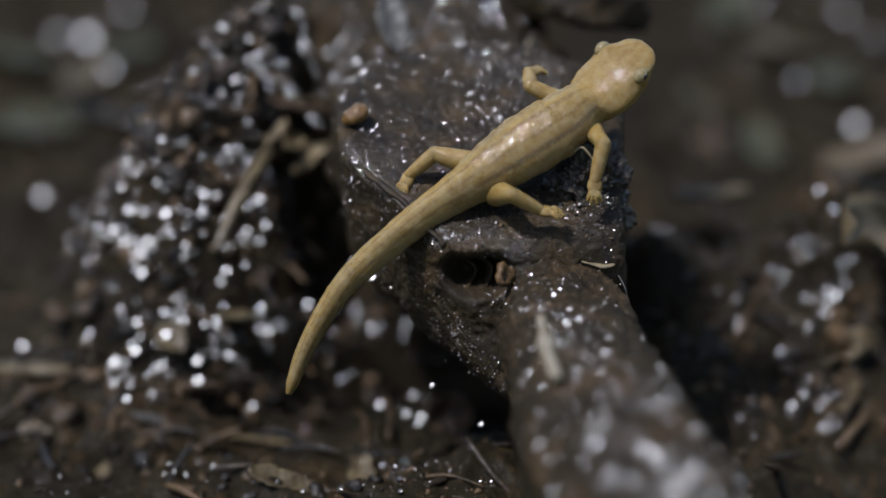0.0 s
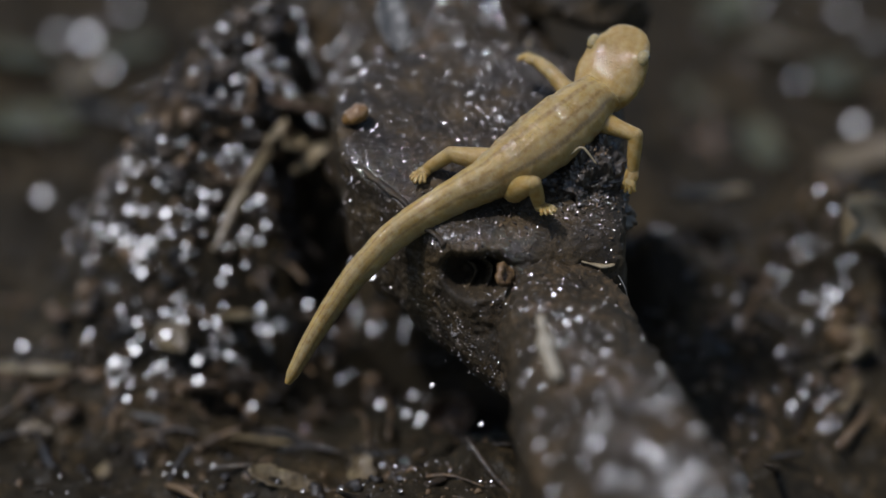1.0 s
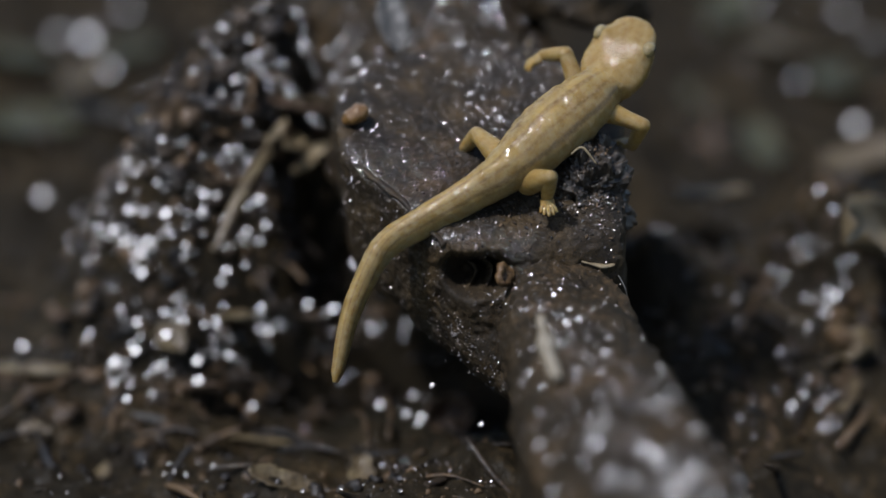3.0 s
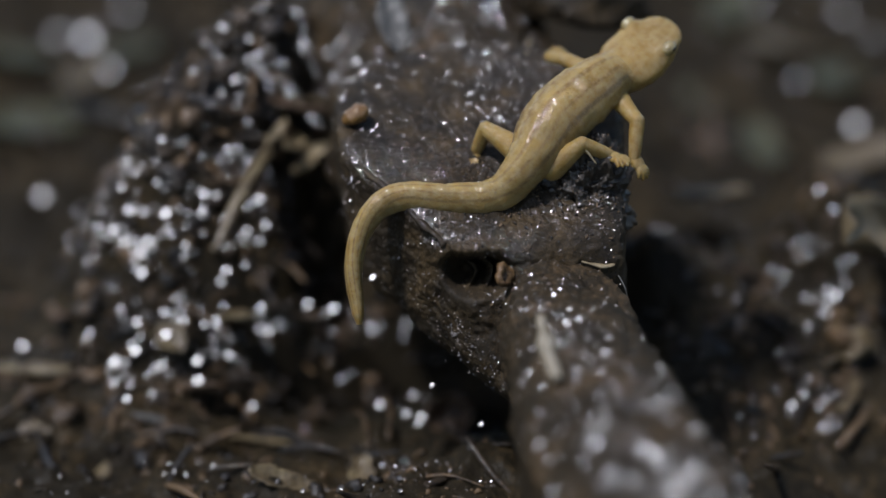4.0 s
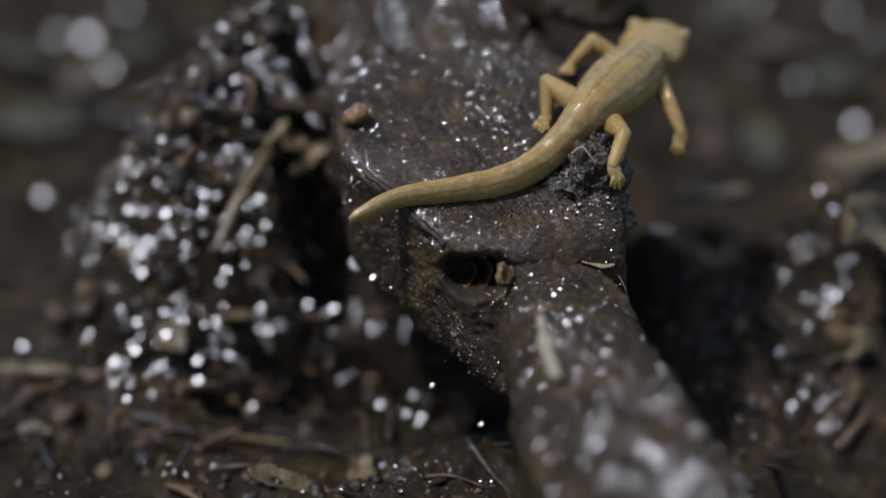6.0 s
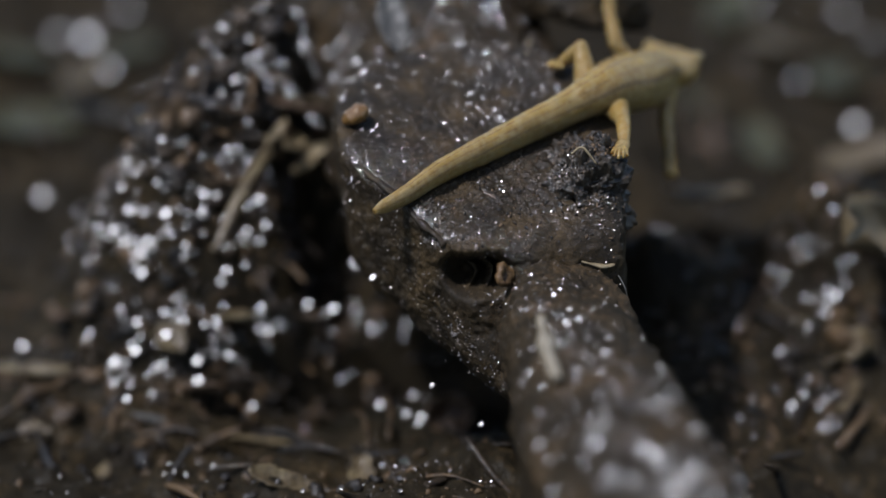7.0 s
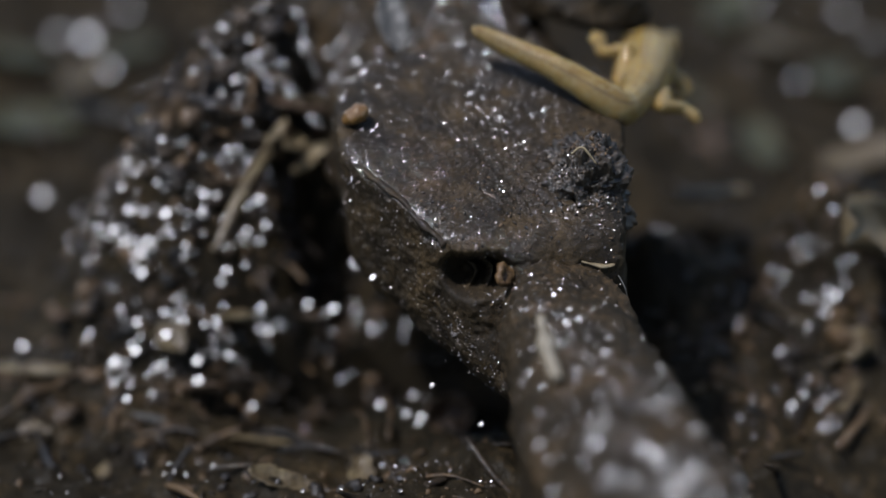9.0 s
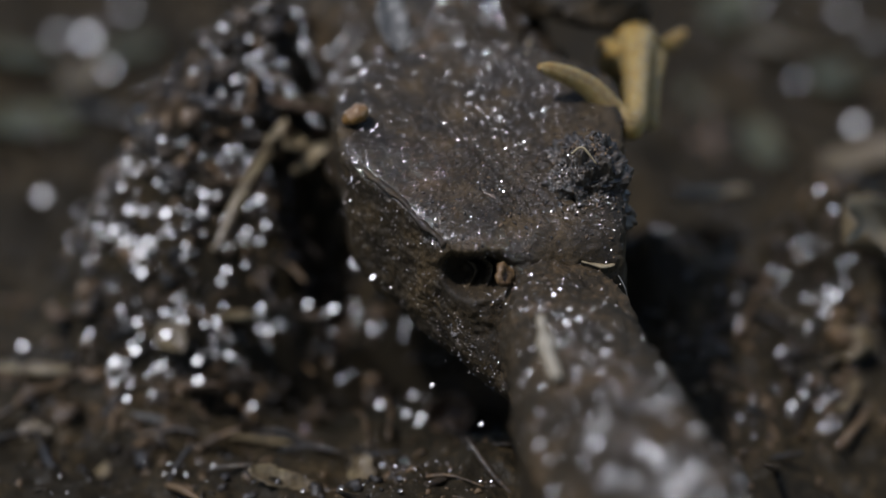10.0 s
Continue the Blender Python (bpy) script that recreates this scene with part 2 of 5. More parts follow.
def faceted(name, centre, planes, reach, material, parent, nu=200, nv=110, soft=9.0, amp=0.5, size=3.0, fine=0.12, seed=1.0, label="", dents=(), grain=0.0):
    """A weathered chunk: flat faces with softened edges, pitted by noise."""
    centre = Vector(centre)
    verts = []
    ps = []
    for q, nrm in planes:
        if (Vector(q) - centre).dot(nrm) < 0:
            nrm = -nrm
        ps.append(((Vector(q) - centre).dot(nrm), nrm))
    for i in range(nv + 1):
        th = math.pi * i / nv
        for k in range(nu):
            w = 2 * math.pi * k / nu
            way = Vector((math.sin(th) * math.cos(w), math.sin(th) * math.sin(w), math.cos(th)))
            s = (1.0 / reach) ** soft
            for dist, nrm in ps:
                c = way.dot(nrm)
                if c > 0.01:
                    s += (c / dist) ** soft
            r = s ** (-1.0 / soft)
            v = centre + way * r
            r += amp * rough(v, size, 4, seed) + fine * rough(v, size * 0.22, 3, seed + 5)
            if grain:
                q = Vector((0.82 * v.x + 0.57 * v.y, 0.12 * (0.82 * v.y - 0.57 * v.x), 0.7 * v.z))
                r += grain * rough(q, 0.9, 3, seed + 2)
            for dc, dr, dh in dents:
                r -= dh * math.exp(-(((centre + way * r) - Vector(dc)).length / dr) ** 4)
            verts.append(centre + way * r)
    return finish(name, verts, ring_faces(nv + 1, nu), material, parent, label)


def swept(name, stations, material, parent, nu=150, seg=14, amp=0.5, size=3.0, fine=0.12, seed=2.0, label=""):
    """A root: an uneven oval section led along its stations (x, y, z, half width, half height)."""
    line = curve_points([s[:3] for s in stations], seg)
    verts = []
    for i, c in enumerate(line):
        x = i / (len(line) - 1) * (len(stations) - 1)
        k = min(int(x), len(stations) - 2)
        hw = stations[k][3] + (stations[k + 1][3] - stations[k][3]) * (x - k)
        hh = stations[k][4] + (stations[k + 1][4] - stations[k][4]) * (x - k)
        t = (line[min(i + 1, len(line) - 1)] - line[max(i - 1, 0)]).normalized()
        side = t.cross(Vector((0, 0, 1))).normalized()
        up = side.cross(t)
        for j in range(nu):
            w = 2 * math.pi * j / nu
            cw, sw = math.cos(w), math.sin(w)
            o = side * math.copysign(abs(cw) ** 0.8, cw) * hw + up * math.copysign(abs(sw) ** 0.8, sw) * hh
            v = c + o
            q = Vector((v.x * 1.0, v.y * 0.45, v.z))
            v += o.normalized() * (amp * rough(q, size, 4, seed) + fine * rough(v, size * 0.2, 3, seed + 3))
            verts.append(v)
    return finish(name, verts, ring_faces(len(line), nu), material, parent, label)


log = new("rotten_log")
log.location = (4 * MM, 0, -20 * MM)
tagged(log, "dark wet rotten log with a split burl, lying in mud", "log")
log_parts = []
log_parts.append(swept("root", [(33, -80, -8, 8, 7), (15.4, -40, -4.5, 6.8, 6.0), (12.6, -28, -3.8, 6.2, 5.7), (10.6, -18, -4.0, 5.5, 5.3), (9.4, -10, -4.5, 4.9, 4.9), (8.6, -3, -5.0, 4.5, 4.7), (7.8, 4, -6.0, 4.2, 4.6)],
                       M_ROOT, log, seg=40, amp=0.8, size=4.0, fine=0.22))
log_parts.append(swept("trunk", [(4, 9, -8, 6, 6.5), (1, 22, -4.5, 9.5, 9.5), (-2, 36, -2, 10, 10), (-9, 70, -6, 12, 11)],
                       M_ROOT, log, seg=40, amp=0.9, size=4.0, fine=0.25))
log_parts.append(faceted("burl", (3.2, 7.6, -4.8), [
    plane3((-5.1, 5.5, 3.5), (11.4, 6.4, 3.1), (2.6, -1.7, 1.0)),
    plane3((-5.9, 5.3, 4.1), (0.6, -1.7, 1.0), (3.1, -4.2, -9.3)),
    plane3((-7.6, 6.4, 3.1), (-6.8, 3.7, -1.6), (-8.0, 15.2, -1.7)),
    plane3((-3.4, -1.1, -4.0), (3.9, -5.1, -8.9), (0.7, 4.0, -11.1)),
    plane3((3.8, -1.7, 1.0), (12.0, -0.4, -0.7), (4.7, -5.0, -8.7)),
    plane3((13.3, 7.4, 4.8), (13.2, 1.8, -2.9), (13.8, 15.2, -1.7)),
    ], 17, M_WOOD, log, nu=480, nv=280, soft=20, amp=0.3, size=2.6, fine=0.12, seed=4.0, grain=0.07,
    dents=(((1.2, -1.8, -1.0), 1.35, 4.2), ((2.4, -2.0, -1.0), 1.35, 4.2), ((3.5, -2.1, -0.9), 1.25, 4.2))))
for o in log_parts:
    o.matrix_parent_inverse = log.matrix_basis.inverted()

clod = faceted("mud_clod", (10.4, 6.1, 1.6), [], 3.6, M_CLOD, None, nu=180, nv=100, amp=1.5, size=2.4, fine=0.5, seed=9.0, label="")
tagged(clod, "crumbly black wet soil clod pressed against the log", "soil")


# ---- newt ----
TRUNK, TAIL = 16.5, 20.5
ST = (0, 0.25, 0.7, 1.6, 2.8, 4, 4.9, 5.6, 6.2, 6.9, 7.8, 9.5, 11.5, 13.5, 15.5, 17, 19, 22, 26, 30, 33, 35, 36.3, 37)
HW = (0.7, 1.2, 1.65, 2.1, 2.4, 2.6, 2.45, 2.05, 1.75, 1.9, 2.15, 2.4, 2.45, 2.25, 1.85, 1.5, 1.22, 1.08, 0.95, 0.78, 0.66, 0.56, 0.44, 0.2)
HH = (0.3, 0.5, 0.7, 0.95, 1.15, 1.3, 1.38, 1.42, 1.5, 1.8, 1.95, 2.15, 2.2, 2.05, 1.85, 1.6, 1.38, 1.28, 1.14, 0.95, 0.8, 0.66, 0.5, 0.22)


def segment(name, s0, s1, origin, parent, over=0.36, count=28, steps=4, label=""):
    """One rigid slice of the body between s0 and s1 from the snout; x points to the head."""
    stops = []
    ends = ((0.15, 0.9995), (0.3, 0.998), (0.6, 0.99), (1.0, 0.965))
    for k, w in reversed(ends):
        stops.append((s0 - over * k, w))
    for k in range(steps + 1):
        stops.append((s0 + (s1 - s0) * k / steps, 1.0))
    for k, w in ends:
        stops.append((s1 + over * k, w))
    stops = [q for q in stops if 0 <= q[0] <= 37]
    stops = [(stops[0][0], 0.5)] + stops + [(stops[-1][0], 0.5)]
    verts, uvs = [], []
    for s, k in stops:
        w, h = float(np.interp(s, ST, HW)) * k, float(np.interp(s, ST, HH)) * k
        for j in range(count):
            a = 2 * math.pi * j / count
            y, z = math.sin(a) * w, math.cos(a) * h
            # pinched ridge on the spine
            z += 0.07 * h * max(0.0, math.cos(a)) ** 10 * (1 if s > 6 else 0)
            # a low ridge along each side of the back
            if s > 6:
                k = 0.05 * math.exp(-((min(a, 2 * math.pi - a) - 0.62) / 0.16) ** 2)
                y, z = y * (1 + k), z * (1 + k)
            # folds of skin between the ribs, and glands along the back
            if 7.5 < s < 16:
                fold = math.sin(s * 5.4) * math.sin(math.pi * (s - 7.5) / 8.5)
                y *= 1 + 0.009 * fold * abs(math.sin(a))
                z *= 1 + 0.006 * fold
            lump = 0.05 * min(1.0, h) * rough((s, y, z), 0.9, 3, 6.0)
            y, z = y * (1 + lump), z * (1 + lump)
            verts.append((origin - s, y, z))
            uvs.append((s / 40, abs(a if a < math.pi else 2 * math.pi - a) / math.pi))
    faces = [tuple(reversed(f)) for f in ring_faces(len(stops), count)]
    ob = finish(name, verts, faces, M_SKIN, parent, label)
    me = ob.data
    layer = me.uv_layers.new(name="body")
    for lp in me.loops:
        layer.data[lp.index].uv = uvs[lp.vertex_index]
    rest = me.attributes.new("rest", "FLOAT_VECTOR", "POINT")
    for i, v in enumerate(verts):
        rest.data[i].vector = ((v[0] - origin) * MM, v[1] * MM, v[2] * MM)
    return ob


def skin_mesh(name, verts, faces, parent, seed, v=0.24, shift=0.0):
    ob = finish(name, verts, faces, M_SKIN, parent)
    me = ob.data
    layer = me.uv_layers.new(name="body")
    for lp in me.loops:
        layer.data[lp.index].uv = (0.05, v)
    rest = me.attributes.new("rest", "FLOAT_VECTOR", "POINT")
    for i, q in enumerate(verts):
        rest.data[i].vector = ((q[0] + shift + seed * 9) * MM, q[1] * MM, q[2] * MM)
    return ob


def ball(c, r, nu=16, nv=10):
    verts = []
    for i in range(nv + 1):
        th = math.pi * i / nv
        for k in range(nu):
            w = 2 * math.pi * k / nu
            verts.append((c[0] + r[0] * math.sin(th) * math.cos(w), c[1] + r[1] * math.sin(th) * math.sin(w), c[2] + r[2] * math.cos(th)))
    return verts, ring_faces(nv + 1, nu)


def limb(name, length, r0, r1, r2, parent, seed, shift=0.0):
    """A leg bone with its flesh, along +x from the joint; both ends are round, so that joints close."""
    count, stops = 16, []
    for k in range(7):
        w = math.pi / 2 * k / 6
        stops.append((-r0 * math.cos(w), max(0.03, r0 * math.sin(w))))
    for k in range(1, 9):
        x = k / 9
        stops.append((x * length, r0 + (r2 - r0) * x + (r1 - (r0 + r2) / 2) * math.sin(math.pi * x)))
    for k in range(7):
        w = math.pi / 2 * k / 6
        stops.append((length + r2 * math.sin(w), max(0.03, r2 * math.cos(w))))
    verts = []
    for x, r in stops:
        for j in range(count):
            a = 2 * math.pi * j / count
            verts.append((x, math.sin(a) * r, math.cos(a) * r))
    return skin_mesh(name, verts, ring_faces(len(stops), count), parent, seed, 0.24, shift)


newt = new("newt")
tagged(newt, "young olive-yellow newt with moist translucent skin, crawling over the log", "newt")
SEGMENTS = []
head = segment("head", 0, 6.0, 6.0, newt, over=0.35, count=40, steps=24)
for v in head.data.vertices:
    s, y, z = 6 - v.co.x / MM, v.co.y / MM, v.co.z / MM
    for side in (1, -1):
        d = math.sqrt((s - 2.4) ** 2 + (y - side * 1.85) ** 2)
        if z > 0:
            v.co.z += 0.5 * math.exp(-(d / 0.8) ** 2) * MM
    v.co.y *= 1 + 0.12 * math.exp(-((s - 5.7) / 0.5) ** 2)
    v.co.z *= 1 + 0.10 * math.exp(-((s - 5.8) / 0.35) ** 2)
    if z < 0.2:
        v.co.y *= 1 - 0.05 * math.exp(-((z + 0.15) / 0.12) ** 2)
    v.co.z += 0.07 * rough((s, y, z), 1.0, 3) * MM
for side in (1, -1):
    ev, ef = ball((3.6, side * 1.98, 0.8), (0.66, 0.5, 0.52))
    eye = finish("eye", ev, ef, M_EYE, head, "glossy amber eye bulging from the head")
    pv, pf = ball((3.7, side * 2.36, 0.86), (0.24, 0.15, 0.18), 12, 8)
    finish("pupil", pv, pf, M_PUPIL, head, "black pupil")
NT, NL = 36, 110
for i in range(NT):
    a, b = 6 + (TRUNK - 6) * i / NT, 6 + (TRUNK - 6) * (i + 1) / NT
    SEGMENTS.append((segment("trunk_segment", a, b, (a + b) / 2, newt, over=0.18, steps=2), (a + b) / 2))
for i in range(NL):
    a, b = TRUNK + TAIL * i / NL, TRUNK + TAIL * (i + 1) / NL
    SEGMENTS.append((segment("tail_segment", a, b, (a + b) / 2, newt, count=24, over=0.15, steps=2), (a + b) / 2))

ROOTS = ((7.4, 1), (7.4, -1), (15.6, 1), (15.6, -1))
LENGTHS = ((2.7, 2.6, 1.5), (2.7, 2.6, 1.5), (2.9, 2.6, 1.7), (2.9, 2.6, 1.7))
LEGS = []
for i in range(4):
    hind = i > 1
    l1, l2, l3 = LENGTHS[i]
    up_leg = limb("upper_leg", l1, 1.0 if hind else 0.85, 0.78 if hind else 0.64, 0.56, newt, 1 + i)
    low_leg = limb("lower_leg", l2, 0.56, 0.53, 0.42, newt, 1 + i, l1)
    fv, ff = ball((0.45, 0, 0), (0.75, 0.55, 0.34))
    foot = skin_mesh("foot", fv, ff, newt, 1 + i, 0.24, l1 + l2)
    for k in range(5 if hind else 4):
        w = radians((k - (2 if hind else 1.5)) * 17)
        ln = 1.25 - 0.25 * abs(k - (2 if hind else 1.5)) / 2
        tv, tf = tube([(0.6, 0, 0), (0.6 + ln * 0.5 * math.cos(w), ln * 0.6 * math.sin(w), 0.1), (0.6 + ln * math.cos(w), ln * 1.1 * math.sin(w), -0.12)], (0.27, 0.23, 0.11), 4, 8)
        skin_mesh("toe", tv, tf, foot, 14 + i)
    LEGS.append((up_leg, low_leg, foot))

POSTURES = {}


def posture(t, spine, front_left, front_right, hind_left, hind_right):
    """Where the newt's midline and its elbows, wrists and toes are, in millimetres, snout first."""
    POSTURES[t] = (spine, front_left, front_right, hind_left, hind_right)


def along(line, lens, s):
    """A point of the midline at s from the snout."""
    first, n = (0, len(line) // 11 * 5) if s <= TRUNK else (len(line) // 11 * 5, len(line) - 1)
    k = s / TRUNK if s <= TRUNK else (s - TRUNK) / TAIL
    want = lens[first] + (lens[n] - lens[first]) * k
    return Vector([float(np.interp(want, lens, [q[c] for q in line])) for c in range(3)])


def frame_at(p, x, up=(0, -0.25, 1)):
    x = x.normalized()
    z = Vector(up)
    z = (z - z.dot(x) * x).normalized()
    y = z.cross(x)
    m = Matrix((x, y, z)).transposed().to_4x4()
    m.translation = p * MM
    return m


def newt_rows(pst, roll):
    spine, legs = pst[0], pst[1:]
    line = curve_points(spine, 12)
    lens = [0.0]
    for a, b in zip(line, line[1:]):
        lens.append(lens[-1] + (b - a).length)
    at = lambda s: along(line, lens, max(0, min(37, s)))
    hips = at(TRUNK)
    base = Matrix.Translation(hips * MM)
    home = base.inverted()
    out = [(newt, base), (head, home @ frame_at(at(6) - Vector((0, 0, 0.3)), at(0.8) - at(6)))]
    for ob, s in SEGMENTS:
        k = max(0.0, min(1.0, (s - TRUNK) / 6)) * roll
        out.append((ob, home @ frame_at(at(s), at(s - 0.5) - at(s + 0.5), (0, -0.25 + 1.15 * k, 1))))
    for (s, side), lengths, bones, (elbow, wrist, toe) in zip(ROOTS, LENGTHS, LEGS, legs):
        m = frame_at(at(s), at(s - 0.5) - at(s + 0.5))
        p = m.translation / MM + m.to_3x3() @ Vector((0, side * 1.45, -0.2 if side > 0 else -0.8))
        for ob, length, goal in zip(bones, lengths, (elbow, wrist, toe)):
            way = (Vector(goal) - p).normalized()
            out.append((ob, home @ frame_at(p, way, (0, -0.1, 1))))
            p = p + way * length
    return out


def blend_posture(a, b, k):
    return tuple(tuple(tuple(x + (y - x) * k for x, y in zip(p, q)) for p, q in zip(u, v)) for u, v in zip(a, b))


# ---- loose matter ----
from mathutils.bvhtree import BVHTree


def solid_tree(obs):
    verts, polys = [], []
    for o in obs:
        n = len(verts)
        verts += [v.co / MM for v in o.data.vertices]
        polys += [tuple(i + n for i in p.vertices) for p in o.data.polygons]
    return BVHTree.FromPolygons(verts, polys)


MUD = solid_tree([ground])
SOLID = solid_tree([ground, clod] + log_parts)


def drop(x, y, z=60.0, way=(0, 0, -1)):
    """The top of whatever lies under that place, and its slope."""
    hit = SOLID.ray_cast(Vector((x, y, z)), Vector(way))
    return (hit[0], hit[1]) if hit[0] else (Vector((x, y, -22)), Vector((0, 0, 1)))


def domes(name, spots, material, label, category, count=9, rings=4):
    """Glint caps: low domes (place, normal, curvature radius, width) in one mesh."""
    verts, faces = [], []
    for p, nrm, r, half in spots:
        z = nrm.normalized()
        x = z.orthogonal().normalized()
        y = z.cross(x)
        base = len(verts)
        spin = random.random() * 6.28
        lean = 1 + 0.5 * random.random()
        for k in range(rings + 1):
            a = half * k / rings
            h = math.sqrt(max(0.0, r * r - a * a)) - math.sqrt(r * r - half * half)
            if k == 0:
                verts.append(p + z * h)
                continue
            for j in range(count):
                w = spin + 2 * math.pi * j / count
                verts.append(p + z * h + x * a * math.cos(w) * lean + y * a * math.sin(w))
        for j in range(count):
            faces.append((base, base + 1 + j, base + 1 + (j + 1) % count))
        for k in range(rings - 1):
            for j in range(count):
                a, b = base + 1 + k * count + j, base + 1 + k * count + (j + 1) % count
                faces.append((a, a + count, b + count, b))
    ob = finish(name, verts, faces, material)
    return tagged(ob, label, category, kind="stuff")


def gleam(x, tilt):
    """The way a glossy cap faces to mirror the sun into the camera, with some scatter."""
    return Vector((-0.261 - 0.0035 * x + random.gauss(0, tilt), -0.734 + random.gauss(0, tilt), 1.0)).normalized()


def patch(cx, cy, rx, ry, n, r0, r1, tilt=0.25, flat=(0.25, 0.4), lean=0.3, mud=False, clump=0.0):
    """Glint caps strewn round a place; with clump they gather in heaps of that size."""
    out = []
    for _ in range(n):
        x, y = random.gauss(cx, rx), random.gauss(cy, ry)
        if mud and rough((x, y, 9.0), 4.5, 2, 4.4) < -0.12:
            continue
        if clump and rough((x, y, 3.0), clump, 3, 1.3) < random.gauss(0.06, 0.12):
            continue
        p, nrm = drop(x, y)
        if mud:
            p, nrm = MUD.ray_cast(Vector((x, y, 60.0)), Vector((0, 0, -1)))[:2]
        r = r0 * (r1 / r0) ** (random.random() ** 1.6)
        out.append((p + nrm * (0.05 * r + (0.35 if mud else 0.0)), (nrm * lean + gleam(x, tilt)).normalized(), r, r * random.uniform(*flat)))
    return out


def lumps(places, r, lift=0.5, flat=(0.065, 0.11)):
    """Single large glint caps, each at its given place."""
    out = []
    for place in places:
        p = Vector(place)
        k = r * random.uniform(0.8, 1.25)
        out.append((p + Vector((0, 0, lift)), gleam(p.x, 0.03), k, k * random.uniform(*flat)))
    return out


def streak(a, b, n, spread, r0, r1, tilt=0.14, flat=(0.045, 0.09), lift=0.0):
    """Glint caps along a line, on whatever lies under it."""
    out = []
    for _ in range(n):
        q = Vector(a).lerp(Vector(b), random.random()) + Vector((random.gauss(0, spread), random.gauss(0, spread), 0))
        p, nrm = drop(q.x, q.y)
        r = r0 * (r1 / r0) ** (random.random() ** 2.2)
        out.append((p + nrm * (0.05 * r + lift), (nrm * 0.12 + gleam(p.x, tilt)).normalized(), r, r * random.uniform(*flat)))
    return out


def spray(a, b, n, spread, r0, r1, tilt=0.16, flat=(0.12, 0.2), way=(0.12, 0.86, -0.5), clump=0.0, lift=0.0, gap=0.0, mud=False):
    """Glint caps on the steep sides, thrown at them from the front; with clump they gather in heaps of that size, gap
    apart.
    """
    out, way = [], Vector(way).normalized()
    for _ in range(n):
        q = Vector(a).lerp(Vector(b), random.random()) + Vector((random.gauss(0, spread), 0, random.gauss(0, spread)))
        if clump and rough(q, clump, 2, 2.6) < random.gauss(0.02, 0.1):
            continue
        hit = SOLID.ray_cast(q - way * 45, way)
        if not hit[0] or any((hit[0] - o[0]).length < gap for o in out):
            continue
        if mud and MUD.find_nearest(hit[0])[3] > 0.05:
            continue
        r = r0 * (r1 / r0) ** (random.random() ** 1.5)
        out.append((hit[0] + hit[1] * (0.05 + lift), (hit[1] * (0.0 if gap else 0.1) + gleam(hit[0].x, tilt)).normalized(), r, r * (flat[0] + (flat[1] - flat[0]) * random.random() ** 1.7)))
    return out


random.seed(11)
# added caps, tilted to mirror the sun, make the highlights on the mud
spots = []
# the mound beside the log
spots += lumps([(-25.6, 18.5, -12.1), (-24.4, 19.3, -9.6), (-22.6, 19.4, -9.6), (-19.4, 22.0, -4.0), (-18.7, 22.5, -2.8), (-25.7, 22.7, -6.4), (-21.9, 20.8, -5.6), (-18.8, 20.2, -8.5), (-23.5, 19.0, -10.1), (-20.8, 19.1, -9.1), (-23.9, 20.4, -6.8), (-13.5, 21.5, -9.7), (-15.7, 20.3, -11.1), (-17.0, 26.7, 3.0), (-15.6, 27.1, 3.3), (-14.3, 28.6, 5.8), (-10.3, 26.4, -1.7), (-10.9, 25.3, -2.7), (-6.8, 22.4, 3.6)], 2.2)
# the hollow at its foot
spots += lumps([(-24.9, 9.3, -19.5), (-26.2, 12.8, -18.4), (-22.4, 12.0, -18.2), (-21.2, 14.9, -13.6), (-24.4, 14.4, -15.5), (-14.9, 17.9, -14.8), (-12.6, 17.2, -15.6), (-17.7, 16.4, -13.0), (-17.0, 12.5, -17.5), (-19.4, 11.1, -19.0), (-34.6, 19.0, -20.7), (-28.3, 15.0, -16.9), (-9.5, 17.2, -16.5), (-8.9, 18.4, -16.7), (-10.9, 17.7, -15.9), (-24.5, 13.1, -17.4), (-22.0, 13.6, -16.2), (-18.8, 13.8, -15.2), (-7.1, 21.9, -14.4), (-5.2, 3.8, -5.1), (-19.5, 12.2, -17.8)], 2.5)
spots += lumps([(-5.1, 13.0, -22.5), (-3.0, 12.7, -23.2), (-1.8, 12.3, -23.3), (-2.4, 13.6, -22.0), (-0.8, -1.2, -11.4), (-5.6, 11.2, -23.9), (2.8, -0.5, -15.3), (-15.2, 10.8, -21.2)], 1.9)
spots += lumps([(-20.8, 1.4, -20.2), (-19.0, 4.5, -22.1), (-31.3, 7.2, -22.6), (2.7, -7.2, -15.7), (3.5, -6.9, -15.9), (-3.5, -3.6, -16.9), (-19.6, 1.3, -21.1), (-20.4, 0.8, -20.5), (-5.4, 3.0, -21.5), (-4.2, 7.3, -22.1), (-2.9, 8.2, -22.2)], 0.85)
# the bank on the other side
spots += lumps([(23.0, 13.1, -21.0), (26.3, 14.3, -21.1), (30.0, 9.2, -22.0), (29.7, 12.7, -21.3), (30.5, 8.6, -21.7), (31.5, 20.3, -16.2), (31.4, 18.9, -17.4), (32.3, 25.5, -11.4), (29.5, 24.1, -13.6), (29.1, 22.8, -14.5), (31.1, 26.4, -10.1), (35.0, 24.7, -11.8), (32.8, 22.2, -14.6), (22.4, 17.6, -18.6), (23.4, 17.8, -18.2), (27.3, 16.1, -19.4), (21.7, 22.7, -14.6), (23.2, 20.1, -16.7), (33.9, 15.8, -19.6), (27.6, 11.3, -22.2)], 1.35)
